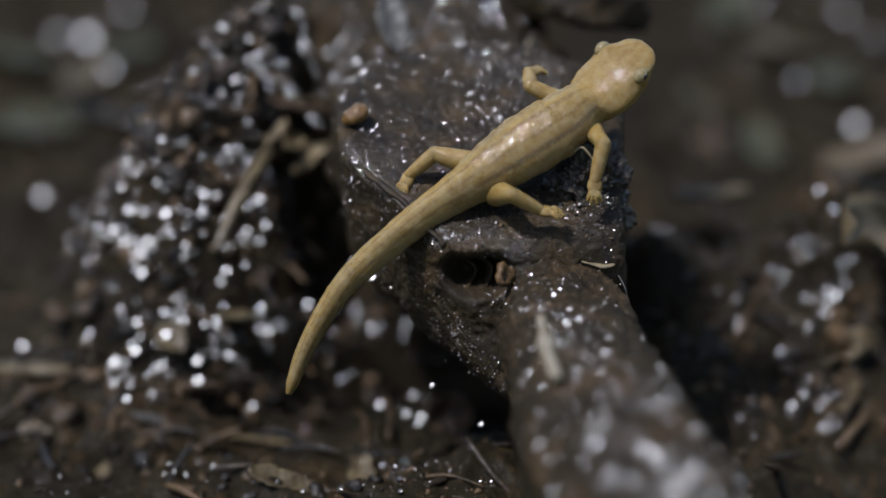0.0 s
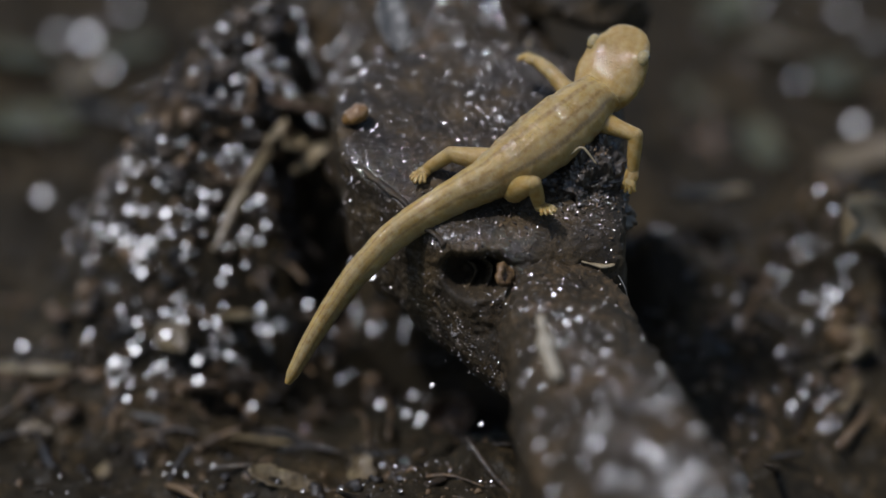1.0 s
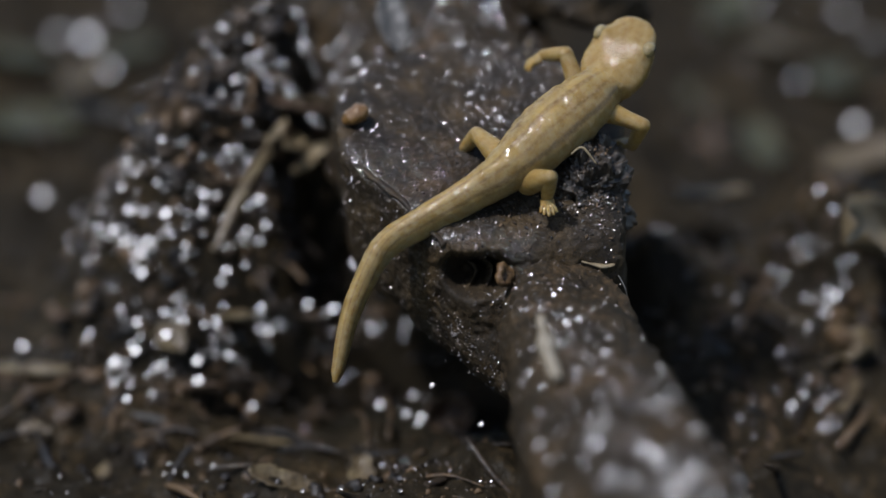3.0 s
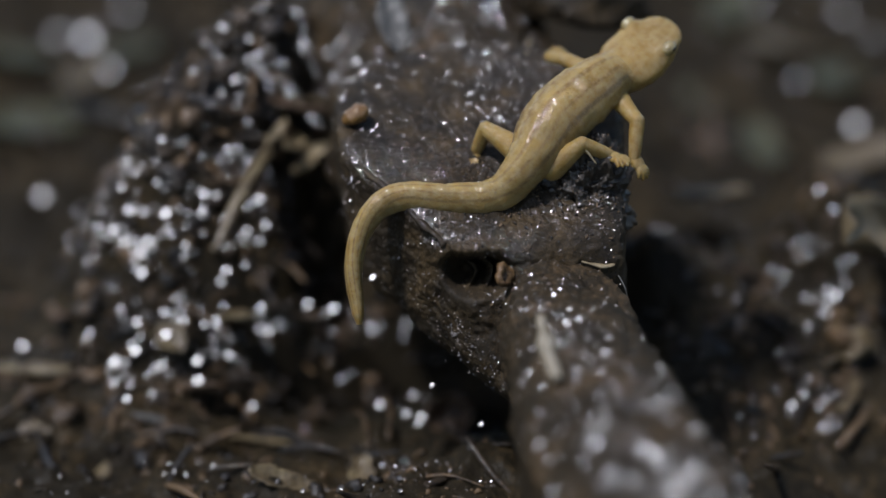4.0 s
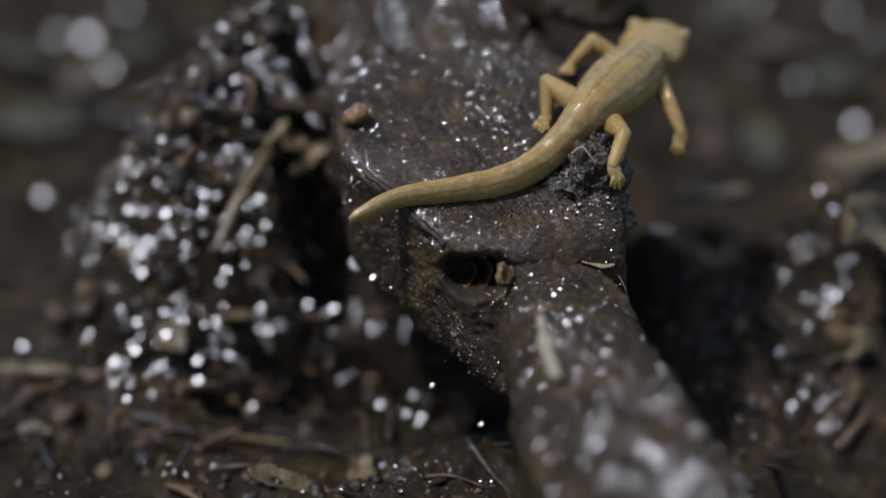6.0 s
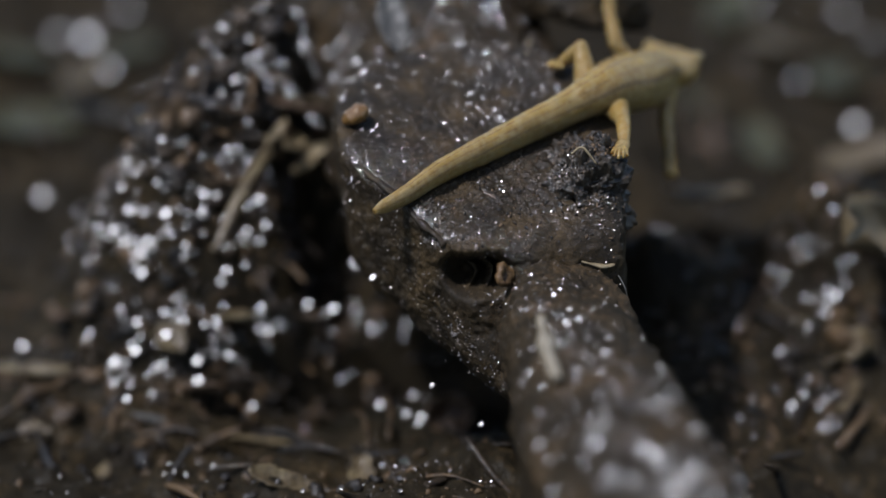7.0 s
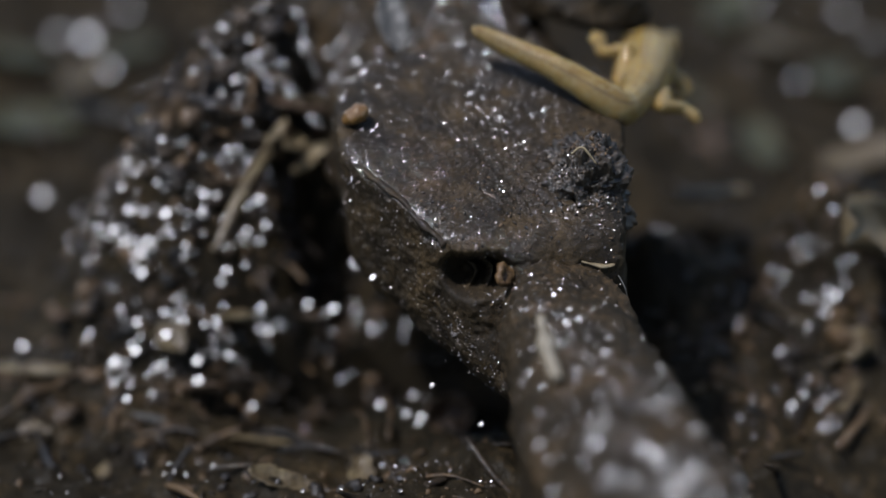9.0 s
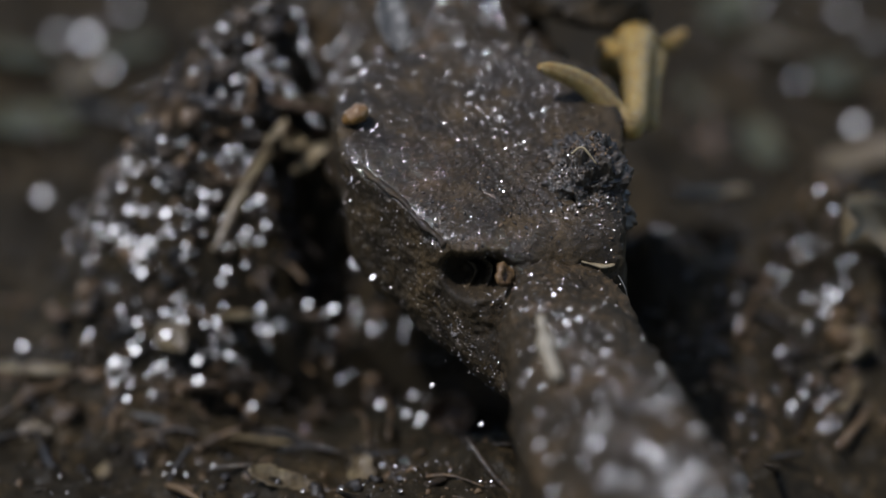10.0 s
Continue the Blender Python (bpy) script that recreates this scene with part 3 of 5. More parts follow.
spots += lumps([(17.4, 23.1, -11.9), (18.5, 24.3, -12.6), (23.4, 66.5, -24.1), (23.7, 74.4, -23.6), (39.8, 89.9, -23.2)], 1.1)
# far glints: wider caps added to give large blurred highlights
spots += lumps([(-41.1, 86.9, -24.3), (-34.7, 96.2, -25.3), (-34.0, 75.5, -22.8), (45.4, 86.5, -24.3), (34.4, 95.8, -24.2)], 3.0, flat=(0.16, 0.2))
spots += lumps([(31.0, 76.0, -22.5), (36.2, 75.3, -24.0), (-21.9, 24.3, -0.4), (-15.6, 23.3, -4.0), (27.8, 85.0, -22.9)], 1.9, flat=(0.09, 0.12))
spots += lumps([(-37.2, 85.0, -23.4), (-36.9, 47.0, -21.9), (43.2, 92.2, -24.2), (40.3, 63.6, -23.1)], 3.8, flat=(0.16, 0.2))
spots += patch(-14, 27, 4.8, 5.0, 500, 0.35, 1.7, 0.2, (0.05, 0.1), 0.15, mud=True)
spots += patch(-24, 21, 3.0, 3.5, 260, 0.35, 1.8, 0.2, (0.05, 0.1), 0.15, mud=True)
spots += patch(-17, 16.5, 6, 1.6, 150, 0.4, 1.9, 0.2, (0.05, 0.1), 0.15, mud=True)
spots += patch(-14, -4, 12, 3, 140, 0.15, 0.8, mud=True)
spots += patch(33, 20, 4, 4, 60, 0.3, 1.1, 0.2, (0.05, 0.1), 0.15, mud=True)
spots += streak((-16.5, 26.7, 2.9), (-12.0, 25.3, -1.4), 33, 1.2, 0.48, 1.5, lift=0.4) + streak((-12.9, 28.4, 4.7), (-8.1, 16.9, 5.4), 30, 1.2, 0.42, 1.4, lift=0.2) + streak((-8.8, 26.1, 2.2), (-7.6, 14.3, 4.4), 16, 0.8, 0.3, 0.9, lift=0.1) + streak((-18.3, 22.9, -2.7), (-10.3, 26.1, -2.3), 22, 1.5, 0.42, 1.4, lift=0.4)
spots += streak((-15.7, 22.1, -6.9), (-9.4, 22.0, -11.6), 33, 1.6, 0.42, 1.4, lift=0.4) + streak((-17.4, 18.4, -12.2), (-8.4, 18.2, -16.8), 33, 1.8, 0.48, 1.5, lift=0.4) + streak((-24.0, 15.0, -13.8), (-16.3, 12.5, -17.6), 33, 2.2, 0.48, 1.6, lift=0.4) + streak((-13.9, 23.9, -3.8), (-9.7, 14.5, 1.9), 22, 1.0, 0.36, 1.2, lift=0.2) + streak((23.5, 20.8, -16.3), (33.3, 23.9, -12.7), 22, 2.5, 0.36, 1.2, lift=0.4) + streak((27.4, 17.4, -18.5), (31.0, 8.7, -21.4), 16, 2.0, 0.36, 1.2, lift=0.4)
spots += patch(19, 18, 4, 5, 50, 0.2, 0.9, 0.2, mud=True)
spots += streak((-23.7, 95.2, -24.6), (-10.3, 30.3, 2.8), 44, 1.6, 0.5, 1.4, lift=0.4) + streak((23.0, 44.6, -21.5), (28.6, 20.1, -18.0), 44, 2.2, 0.25, 0.8, lift=0.3) + streak((21.2, 14.6, -19.4), (31.8, 7.3, -22.6), 36, 2.2, 0.25, 0.8, lift=0.3)
spots += streak((-33.2, 3.1, -21.3), (-15.4, -1.9, -19.9), 70, 1.6, 0.12, 0.6, lift=0.15) + streak((-10.1, 9.7, -24.3), (3.9, -6.9, -16.3), 60, 1.4, 0.1, 0.55, lift=0.15) + streak((-34.0, 12.1, -20.5), (-23.3, 8.1, -21.0), 30, 2.0, 0.2, 0.8, lift=0.2)
spots += spray((-24.9, 22.0, -5.8), (-25.9, 18.4, -12.1), 187, 1.5, 1.6, 2.4, 0.03, (0.028, 0.105), way=(-0.13, 0.866, -0.5), clump=2.4, lift=0.35, gap=0.7, mud=True)
spots += spray((-25.9, 19.1, -11.0), (-22.0, 20.4, -8.6), 112, 1.5, 1.6, 2.4, 0.03, (0.028, 0.105), way=(-0.12, 0.866, -0.5), clump=2.4, lift=0.35, gap=0.7, mud=True)
spots += spray((-19.3, 23.6, -3.1), (-16.1, 19.5, -10.2), 240, 1.9, 1.6, 2.4, 0.03, (0.028, 0.105), way=(-0.09, 0.866, -0.5), clump=2.6, lift=0.35, gap=0.7, mud=True)
spots += spray((-24.7, 13.4, -12.8), (-16.2, 11.6, -15.9), 250, 1.7, 1.6, 2.4, 0.03, (0.028, 0.105), way=(-0.10, 0.866, -0.5), clump=2.4, lift=0.30, gap=0.7, mud=True)
spots += spray((-14.9, 12.9, -13.6), (-3.3, 12.3, -14.7), 212, 0.6, 1.6, 2.4, 0.03, (0.028, 0.105), way=(-0.05, 0.866, -0.5), clump=2.4, lift=0.30, gap=0.7, mud=True)
spots += spray((-25.6, 10.9, -17.1), (-17.1, 10.3, -18.2), 100, 1.2, 1.6, 2.4, 0.03, (0.028, 0.105), way=(-0.11, 0.866, -0.5), clump=2.4, lift=0.30, gap=0.7, mud=True)
spots += spray((-17.6, 28.8, 1.9), (-15.3, 26.8, -1.6), 230, 1.7, 1.6, 2.4, 0.03, (0.028, 0.103), way=(-0.08, 0.866, -0.5), clump=2.6, lift=0.35, gap=0.7, mud=True)
spots += spray((-12.8, 25.9, 4.8), (-6.5, 21.8, -2.2), 560, 2.2, 1.6, 2.4, 0.03, (0.027, 0.100), way=(-0.05, 0.866, -0.5), clump=2.4, lift=0.30, gap=0.7, mud=True)
spots += spray((-14.1, 32.3, 3.9), (-8.5, 32.0, 3.5), 200, 1.8, 1.6, 2.4, 0.03, (0.027, 0.100), way=(-0.05, 0.866, -0.5), clump=2.4, lift=0.30, gap=0.7, mud=True)
spots += spray((28.4, 19.3, -10.6), (31.2, 15.9, -16.5), 100, 1.6, 1.6, 2.4, 0.03, (0.026, 0.096), way=(0.15, 0.866, -0.5), clump=2.6, lift=0.30, gap=0.7, mud=True)
spots += spray((26.9, 6.0, -17.5), (29.9, 5.2, -19.1), 30, 1.0, 1.6, 2.4, 0.03, (0.025, 0.089), way=(0.15, 0.866, -0.5), clump=2.6, lift=0.30, gap=0.7, mud=True)
spots += spray((-5.7, 2.7, -15.3), (-0.6, 1.8, -16.8), 50, 0.7, 1.6, 2.4, 0.03, (0.016, 0.06), way=(-0.02, 0.866, -0.5), clump=2.0, lift=0.20, gap=0.7, mud=True)
spots += spray((-20.2, -6.2, -14.8), (-17.4, -6.2, -14.8), 50, 0.7, 1.6, 2.4, 0.03, (0.008, 0.035), way=(-0.10, 0.866, -0.5), clump=2.0, lift=0.15, gap=0.7, mud=True)
spots += spray((-5.9, -6.2, -14.8), (4.7, -6.8, -15.9), 87, 0.7, 1.6, 2.4, 0.03, (0.008, 0.032), way=(-0.00, 0.866, -0.5), clump=2.0, lift=0.15, gap=0.7, mud=True)
domes("glint_caps_mud", spots, M_GLINT_CAP, "small added glossy caps on the mud, tilted to glint in the sun", "mud lumps")


random.seed(12)
# highlights on the trunk and burl, shaped as small sun-mirroring caps
spots = patch(0, 26, 5, 7, 560, 0.25, 0.85, 0.2, (0.09, 0.15), 0.1) + patch(6, 17, 2, 6, 360, 0.14, 0.55, 0.2, (0.12, 0.22), 0.15)
spots += streak((1.8, 26.4, 7.3), (4.0, 24.0, 6.0), 50, 0.35, 0.25, 0.7) + streak((4.0, 24.0, 6.0), (5.2, 17.8, 6.7), 50, 0.25, 0.2, 0.55) + streak((5.2, 17.8, 6.7), (7.1, 14.7, 5.9), 60, 0.2, 0.12, 0.4)
spots += streak((0.7, 25.6, 7.0), (4.5, 11.0, 4.9), 130, 1.4, 0.35, 1.0, 0.14, (0.08, 0.14))
spots += spray((-1.9, 22.4, 8.9), (3.8, 18.3, 1.7), 260, 1.3, 1.6, 2.4, 0.03, (0.008, 0.032), way=(0.00, 0.866, -0.5), clump=1.6, lift=0.02, gap=0.7)
spots += spray((2.9, 20.9, 8.2), (7.7, 17.6, 2.5), 160, 0.5, 1.6, 2.4, 0.03, (0.008, 0.028), way=(0.03, 0.866, -0.5), clump=1.6, lift=0.02, gap=0.7)
spots += spray((3.2, 12.0, 4.8), (6.2, 10.1, 1.5), 110, 0.7, 1.6, 2.4, 0.03, (0.006, 0.022), way=(0.02, 0.866, -0.5), clump=1.6, lift=0.02, gap=0.7)
spots += spray((-7.3, 25.4, 8.0), (-8.2, 21.8, 1.8), 70, 0.8, 1.6, 2.4, 0.03, (0.010, 0.036), way=(-0.04, 0.866, -0.5), clump=1.6, lift=0.05, gap=0.7)
spots += spray((-8.6, 22.9, 7.7), (-5.5, 18.7, 0.4), 260, 1.2, 1.6, 2.4, 0.03, (0.008, 0.034), way=(-0.04, 0.866, -0.5), clump=1.8, lift=0.05, gap=0.5)
spots += spray((-7.7, 9.4, 4.3), (-5.6, 7.5, 1.0), 90, 0.6, 1.6, 2.4, 0.03, (0.005, 0.016), way=(-0.04, 0.866, -0.5), clump=1.4, lift=0.03, gap=0.5)
spots += spray((-11.0, 25.0, 4.0), (-7.0, 21.5, -3.5), 140, 1.5, 1.6, 2.4, 0.03, (0.008, 0.034), way=(-0.04, 0.866, -0.5), clump=1.8, lift=0.05, gap=0.6)
domes("glint_caps_wood", spots, M_GLINT_CAP, "tiny added glossy caps on the rotten wood, tilted to glint", "water beads")
random.seed(17)
# highlights on the root, again as added caps facing the glint direction
spots = patch(13, -26, 3.5, 8, 40, 0.45, 1.1, 0.08, (0.09, 0.13), 0.0) + patch(10, -14, 2.5, 5, 60, 0.3, 0.8, 0.08, (0.09, 0.13), 0.0) + streak((6.5, -17.4, -0.7), (16.6, -31.9, 1.9), 24, 2.2, 0.5, 1.1) + streak((7.7, -24.2, -0.5), (13.5, -32.2, 1.7), 20, 2.0, 0.5, 1.1) + streak((4.1, -10.8, -3.1), (6.4, -24.3, -3.4), 24, 1.2, 0.35, 0.9) + streak((9.1, -10.2, 0.6), (15.0, -22.5, 1.4), 20, 1.4, 0.4, 0.9)
spots += streak((2.6, -3.2, -0.9), (8.6, -12.1, 0.9), 36, 0.9, 0.2, 0.7) + streak((6.7, -11.1, 0.3), (10.6, -22.5, 1.4), 24, 1.4, 0.3, 0.8)
spots += spray((7.4, -13.4, 0.8), (12.7, -16.4, -4.4), 90, 2.2, 1.6, 2.4, 0.03, (0.012, 0.04), way=(0.06, 0.866, -0.5), clump=2.6, lift=0.02, gap=0.7)
spots += spray((7.1, -23.1, 0.1), (18.6, -24.9, -3.1), 110, 2.2, 1.6, 2.4, 0.03, (0.024, 0.089), way=(0.08, 0.866, -0.5), clump=2.6, lift=0.02, gap=0.7)
spots += spray((13.9, -27.6, 0.2), (16.7, -28.3, -1.0), 50, 0.9, 1.6, 2.4, 0.03, (0.026, 0.096), way=(0.10, 0.866, -0.5), clump=0.0, lift=0.02, gap=0.7)
spots += spray((4.6, -5.0, -0.7), (8.9, -6.2, -2.8), 50, 0.9, 1.6, 2.4, 0.03, (0.008, 0.028), way=(0.04, 0.866, -0.5), clump=2.0, lift=0.02, gap=0.7)
spots += spray((6.5, -9.0, 0.5), (14.0, -25.0, -1.0), 260, 2.0, 1.6, 2.4, 0.03, (0.012, 0.045), way=(0.07, 0.866, -0.5), clump=1.6, lift=0.02, gap=0.5)
domes("glint_caps_wood", spots, M_GLINT_CAP, "tiny added glossy caps along the wet root, tilted to glint", "water beads", 9, 4)
random.seed(15)
# fine sparkles of the burl, added as tiny caps turned to the sun's reflection
spots = patch(3, 4, 5, 5, 4000, 0.1, 0.65, 0.17, (0.06, 0.12), 0.08, clump=2.0)
spots += streak((-7.0, 7.3, 4.0), (0.2, -0.7, 0.9), 1200, 0.2, 0.2, 0.9) + streak((-2.6, 2.0, 1.9), (0.6, -0.4, 0.3), 520, 0.3, 0.2, 0.9)
spots += streak((-6.0, 8.3, 4.4), (-3.4, 4.2, 2.8), 160, 0.7, 0.16, 0.7)
spots += streak((0.2, -0.6, 0.4), (4.3, -0.7, 0.7), 200, 0.18, 0.16, 0.7)
spots += streak((6.3, 16.6, 6.4), (8.5, 13.7, 5.4), 220, 0.4, 0.2, 0.8)
spots += streak((4.8, 7.0, 3.7), (10.7, -0.5, -0.1), 360, 0.7, 0.16, 0.7) + streak((3.6, 11.7, 5.0), (5.6, 6.4, 3.5), 220, 0.7, 0.2, 0.8)
spots += streak((7.3, 7.8, 3.7), (12.1, 3.8, 3.0), 240, 1.0, 0.18, 0.75, 0.2, lift=0.18)
spots += lumps([(-6.4, 6.1, 1.8), (-5.6, 5.0, 0.0), (-6.0, 5.8, -2.3), (-3.5, 3.1, -1.2), (-2.6, 1.5, -2.7), (-3.9, 2.3, -4.7), (-1.8, 0.0, -4.7), (-1.0, -1.2, -6.8), (0.2, -3.5, -7.3), (1.0, -5.2, -4.6), (1.2, -5.4, -4.8), (1.8, -6.9, -6.1), (2.6, -7.9, -6.7), (-0.2, -3.2, -3.7), (2.6, -6.2, -1.9), (2.2, -5.0, -1.7), (3.0, -5.1, -0.7), (-2.6, 2.2, -0.3), (-5.2, 4.7, -3.2), (-7.2, 7.3, 0.6), (-8.3, 23.8, -10.5), (-6.6, 6.2, 3.2), (-0.6, -1.1, -2.1)], 0.4, 0.06)
spots += spray((-6.8, 6.7, 1.5), (-1.8, -0.4, -7.4), 110, 1.3, 0.12, 0.5) + spray((-2.6, 1.5, -2.7), (2.6, -7.8, -6.0), 90, 1.4, 0.12, 0.5)
spots += spray((-5.9, 5.8, 3.4), (-8.5, 22.4, -11.8), 80, 0.5, 0.18, 0.75) + spray((4.6, -3.2, 0.5), (10.4, -14.0, 0.3), 140, 1.6, 0.16, 0.7)
spots += spray((8.1, 6.6, 3.9), (12.4, 0.4, 0.3), 170, 1.2, 0.18, 0.75) + spray((0.2, -3.7, -3.4), (3.0, -8.3, -6.6), 120, 0.8, 0.18, 0.75)
spots += patch(2, 9, 5.0, 5.0, 900, 0.5, 1.0, 0.09, (0.03, 0.085), 0.0, clump=1.6) + patch(0, 22, 5, 5, 400, 0.6, 1.1, 0.09, (0.03, 0.08), 0.0, clump=2.0)
spots += spray((-5.5, 5.5, 1.0), (8.0, 0.0, -3.5), 260, 1.6, 0.5, 1.1, 0.09, (0.04, 0.1), clump=1.5)
domes("sparkle_caps", spots, M_SPARKLE_CAP, "grain-sized added caps on the rotten wood, tilted to sparkle", "grit", 6, 2)


def crumb_field(name, areas, label):
    verts, faces = [], []
    unit, uf = ball((0, 0, 0), (1, 1, 1), 7, 5)
    for cx, cy, rx, ry, n, r0, r1 in areas:
        for _ in range(n):
            x, y = random.gauss(cx, rx), random.gauss(cy, ry)
            if lie(x, y) < -25.5:
                continue
            p, nrm = drop(x, y)
            if r1 > 0.45:
                p = (MUD.ray_cast(Vector((x, y, 60.0)), Vector((0, 0, -1)))[0]) or p
            r = r0 * (r1 / r0) ** (random.random() ** 2.2)
            sx, sy, sz = (r * random.uniform(0.4, 1.6) for _ in range(3))
            turn = Euler((random.uniform(0, 6), random.uniform(0, 6), random.uniform(0, 6))).to_matrix()
            seed = random.random() * 50
            base = len(verts)
            for q in unit:
                v = Vector(q) * (1 + 0.9 * rough(q, 0.8, 2, seed))
                verts.append(p + turn @ Vector((v.x * sx, v.y * sy, v.z * sz)))
            faces += [tuple(i + base for i in f) for f in uf]
    ob = finish(name, verts, faces, M_CRUMB)
    return tagged(ob, label, "soil crumbs", kind="stuff")


random.seed(13)
crumb_field("soil_crumbs", [(-14, 26, 6, 6, 900, 0.12, 0.9), (-24, 18, 6, 6, 550, 0.12, 0.9), (-2, -12, 6, 3, 300, 0.06, 0.5), (-10, -4, 14, 5, 300, 0.08, 0.6), (33, 21, 6, 5, 240, 0.12, 0.9), (19, 18, 4, 5, 200, 0.1, 0.5), (4, 4, 5, 5, 1800, 0.03, 0.12), (11, 6, 1.5, 2.5, 400, 0.05, 0.2), (23, 10, 4, 7, 260, 0.08, 0.5), (12, -22, 4, 9, 200, 0.05, 0.2), (0, 24, 5, 7, 400, 0.04, 0.2), (-9.5, 23, 2.2, 3.0, 220, 0.12, 0.8)], "wet dark brown crumbs of soil and rotten wood")


def fibre_field(name, areas, label):
    """Rotten stems and fibres lying every way on the mud."""
    verts, faces = [], []
    for cx, cy, rx, ry, n, l0, l1 in areas:
        for _ in range(n):
            x, y = random.gauss(cx, rx), random.gauss(cy, ry)
            hit = MUD.ray_cast(Vector((x, y, 60)), Vector((0, 0, -1)))
            if not hit[0]:
                continue
            p, nrm = hit[0], hit[1]
            w, ln = random.uniform(0, 6.28), random.uniform(l0, l1)
            way = Vector((math.cos(w), math.sin(w), random.gauss(0, 0.3))) * ln / 2
            bend = Vector((random.gauss(0, 0.2), random.gauss(0, 0.2), random.uniform(0.0, 0.2))) * ln
            r = ln * random.uniform(0.02, 0.07)
            v, f = tube([p - way + nrm * r, p + bend * 0.5 + nrm * r, p + way + nrm * r], (r * 0.6, r, r * 0.5), 4, 6, 1.0, 0.5, x)
            base = len(verts)
            verts += v
            faces += [tuple(i + base for i in q) for q in f]
    ob = finish(name, verts, faces, M_CRUMB)
    return tagged(ob, label, "plant fibres", kind="stuff")


random.seed(14)
fibre_field("rotten_fibres", [(-14, 24, 7, 7, 110, 2, 7), (-24, 14, 8, 7, 60, 2, 6), (-12, -5, 14, 4, 28, 2, 8), (-14, 5, 12, 3, 16, 2, 7), (24, 12, 5, 6, 24, 2, 6), (31, 18, 7, 6, 30, 2, 6), (0, 60, 30, 14, 20, 5, 12)], "dark brown rotten stems and plant fibres in wet mud")


# ---- single things ----
def rod(name, pts, radii, material, label, category, squash=1.0, group="", bumpy=0.35):
    p0 = Vector(pts[len(pts) // 2])
    v, f = tube([Vector(p) - p0 for p in pts], radii, 10, 12, squash, bumpy, p0.x)
    ob = finish(name, v, f, material)
    ob.location = p0 * MM
    return tagged(ob, label, category, group)


def flake(name, place, length, width, thick, curl, turn, material, label, category, seed=1.0, group=""):
    """A torn, curled scrap with thickness."""
    nu, nv = 22, 12
    top, low = [], []
    for i in range(nu + 1):
        u = i / nu * 2 - 1
        edge = width / 2 * math.sqrt(max(0.02, 1 - abs(u) ** 2.2)) * (1 + 0.35 * rough((u * 3, seed, 0), 1.0, 3, seed))
        for k in range(nv + 1):
            v = k / nv * 2 - 1
            x, y = u * length / 2, v * edge * (1 + 0.08 * rough((u * 5, v, 2), 0.6, 3, seed))
            z = curl * width * (v * v - 0.3) + 0.25 * curl * length * u * u + 0.12 * width * rough((x, y, 0), width * 0.7, 3, seed)
            top.append((x, y, z + thick / 2))
            low.append((x, y, z - thick / 2))
    w, n = nv + 1, (nu + 1) * (nv + 1)
    faces = []
    for i in range(nu):
        for k in range(nv):
            a = i * w + k
            faces.append((a, a + w, a + w + 1, a + 1))
            faces.append((n + a, n + a + 1, n + a + w + 1, n + a + w))
    rim = [k for k in range(w)] + [i * w + nv for i in range(1, nu + 1)] + [nu * w + k for k in range(nv - 1, -1, -1)] + [i * w for i in range(nu - 1, 0, -1)]
    for a, b in zip(rim, rim[1:] + rim[:1]):
        faces.append((a, b, n + b, n + a))
    ob = finish(name, top + low, faces, material)
    ob.matrix_basis = pose(place[0] * MM, place[1] * MM, place[2] * MM, *turn)
    return tagged(ob, label, category, group)


rod("dry_stalk", [(-13.8, 23.9, -3.8), (-15.7, 17.0, -4.6), (-17.8, 12.9, -7.7)], (0.5, 0.55, 0.5, 0.35), M_LEAF, "pale broken plant stalk leaning on the mud mound", "stalk", 0.7)
rod("bleached_twig", [(6.6, -10.4, 0.75), (6.75, -13.2, 1.0), (6.95, -16.4, 1.35), (7.4, -18.9, 1.15)], (0.26, 0.34, 0.6, 0.42, 0.4), M_PALE, "short pale bleached twig stuck on the wet root", "twig", 0.9)
rod("grass_straw", [(-17.1, 8.2, -21.8), (-14.8, 9.3, -22.8), (-12.0, 10.0, -23.7)], (0.2, 0.28, 0.2), M_STRAW, "yellowish grass straw lying in the mud", "straw", 0.7)
rod("grey_sliver", [(-24.5, 8.8, -20.0), (-22.4, 8.7, -20.5), (-20.1, 8.2, -20.9)], (0.12, 0.4, 0.3, 0.12), M_GREY, "thin grey sliver of wet grass blade", "grass blade", 0.4)
rod("ochre_stem", [(-36.3, 17.7, -21.4), (-32.9, 14.2, -19.4), (-29.9, 13.9, -19.1)], (0.7, 0.8, 0.5), M_LEAF, "soft ochre rotten stem half sunk in mud", "stem", 0.6)
rod("olive_stem", [(19.8, 31.8, -13.0), (22.9, 31.8, -12.9), (26.0, 32.0, -12.6)], (0.6, 0.7, 0.5), M_LEAF, "pale olive stem lying beyond the log", "stem", 0.7)
rod("brown_straw", [(19.3, -26.7, 0.1), (25.9, 4.3, -22.1), (27.9, 4.7, -22.4)], (0.2, 0.3, 0.2), M_TWIG, "brown grass straw beside the root", "straw", 0.7)
rod("curled_fibre", [(9.2, 3.6, 5.8), (10.0, 3.6, 6.3), (11.0, 3.2, 5.2)], (0.07, 0.1, 0.06), M_STRAW, "fine curled yellow plant fibre on the soil clod", "fibre", 1.0, "", 0.1)
rod("white_hair", [(12.6, -0.5, -1.9), (13.0, -1.4, -2.3), (13.3, -1.7, -3.3)], (0.05, 0.05, 0.03), M_GREY, "stiff pale rootlet sticking out of the log", "rootlet", 1.0, "", 0.1)
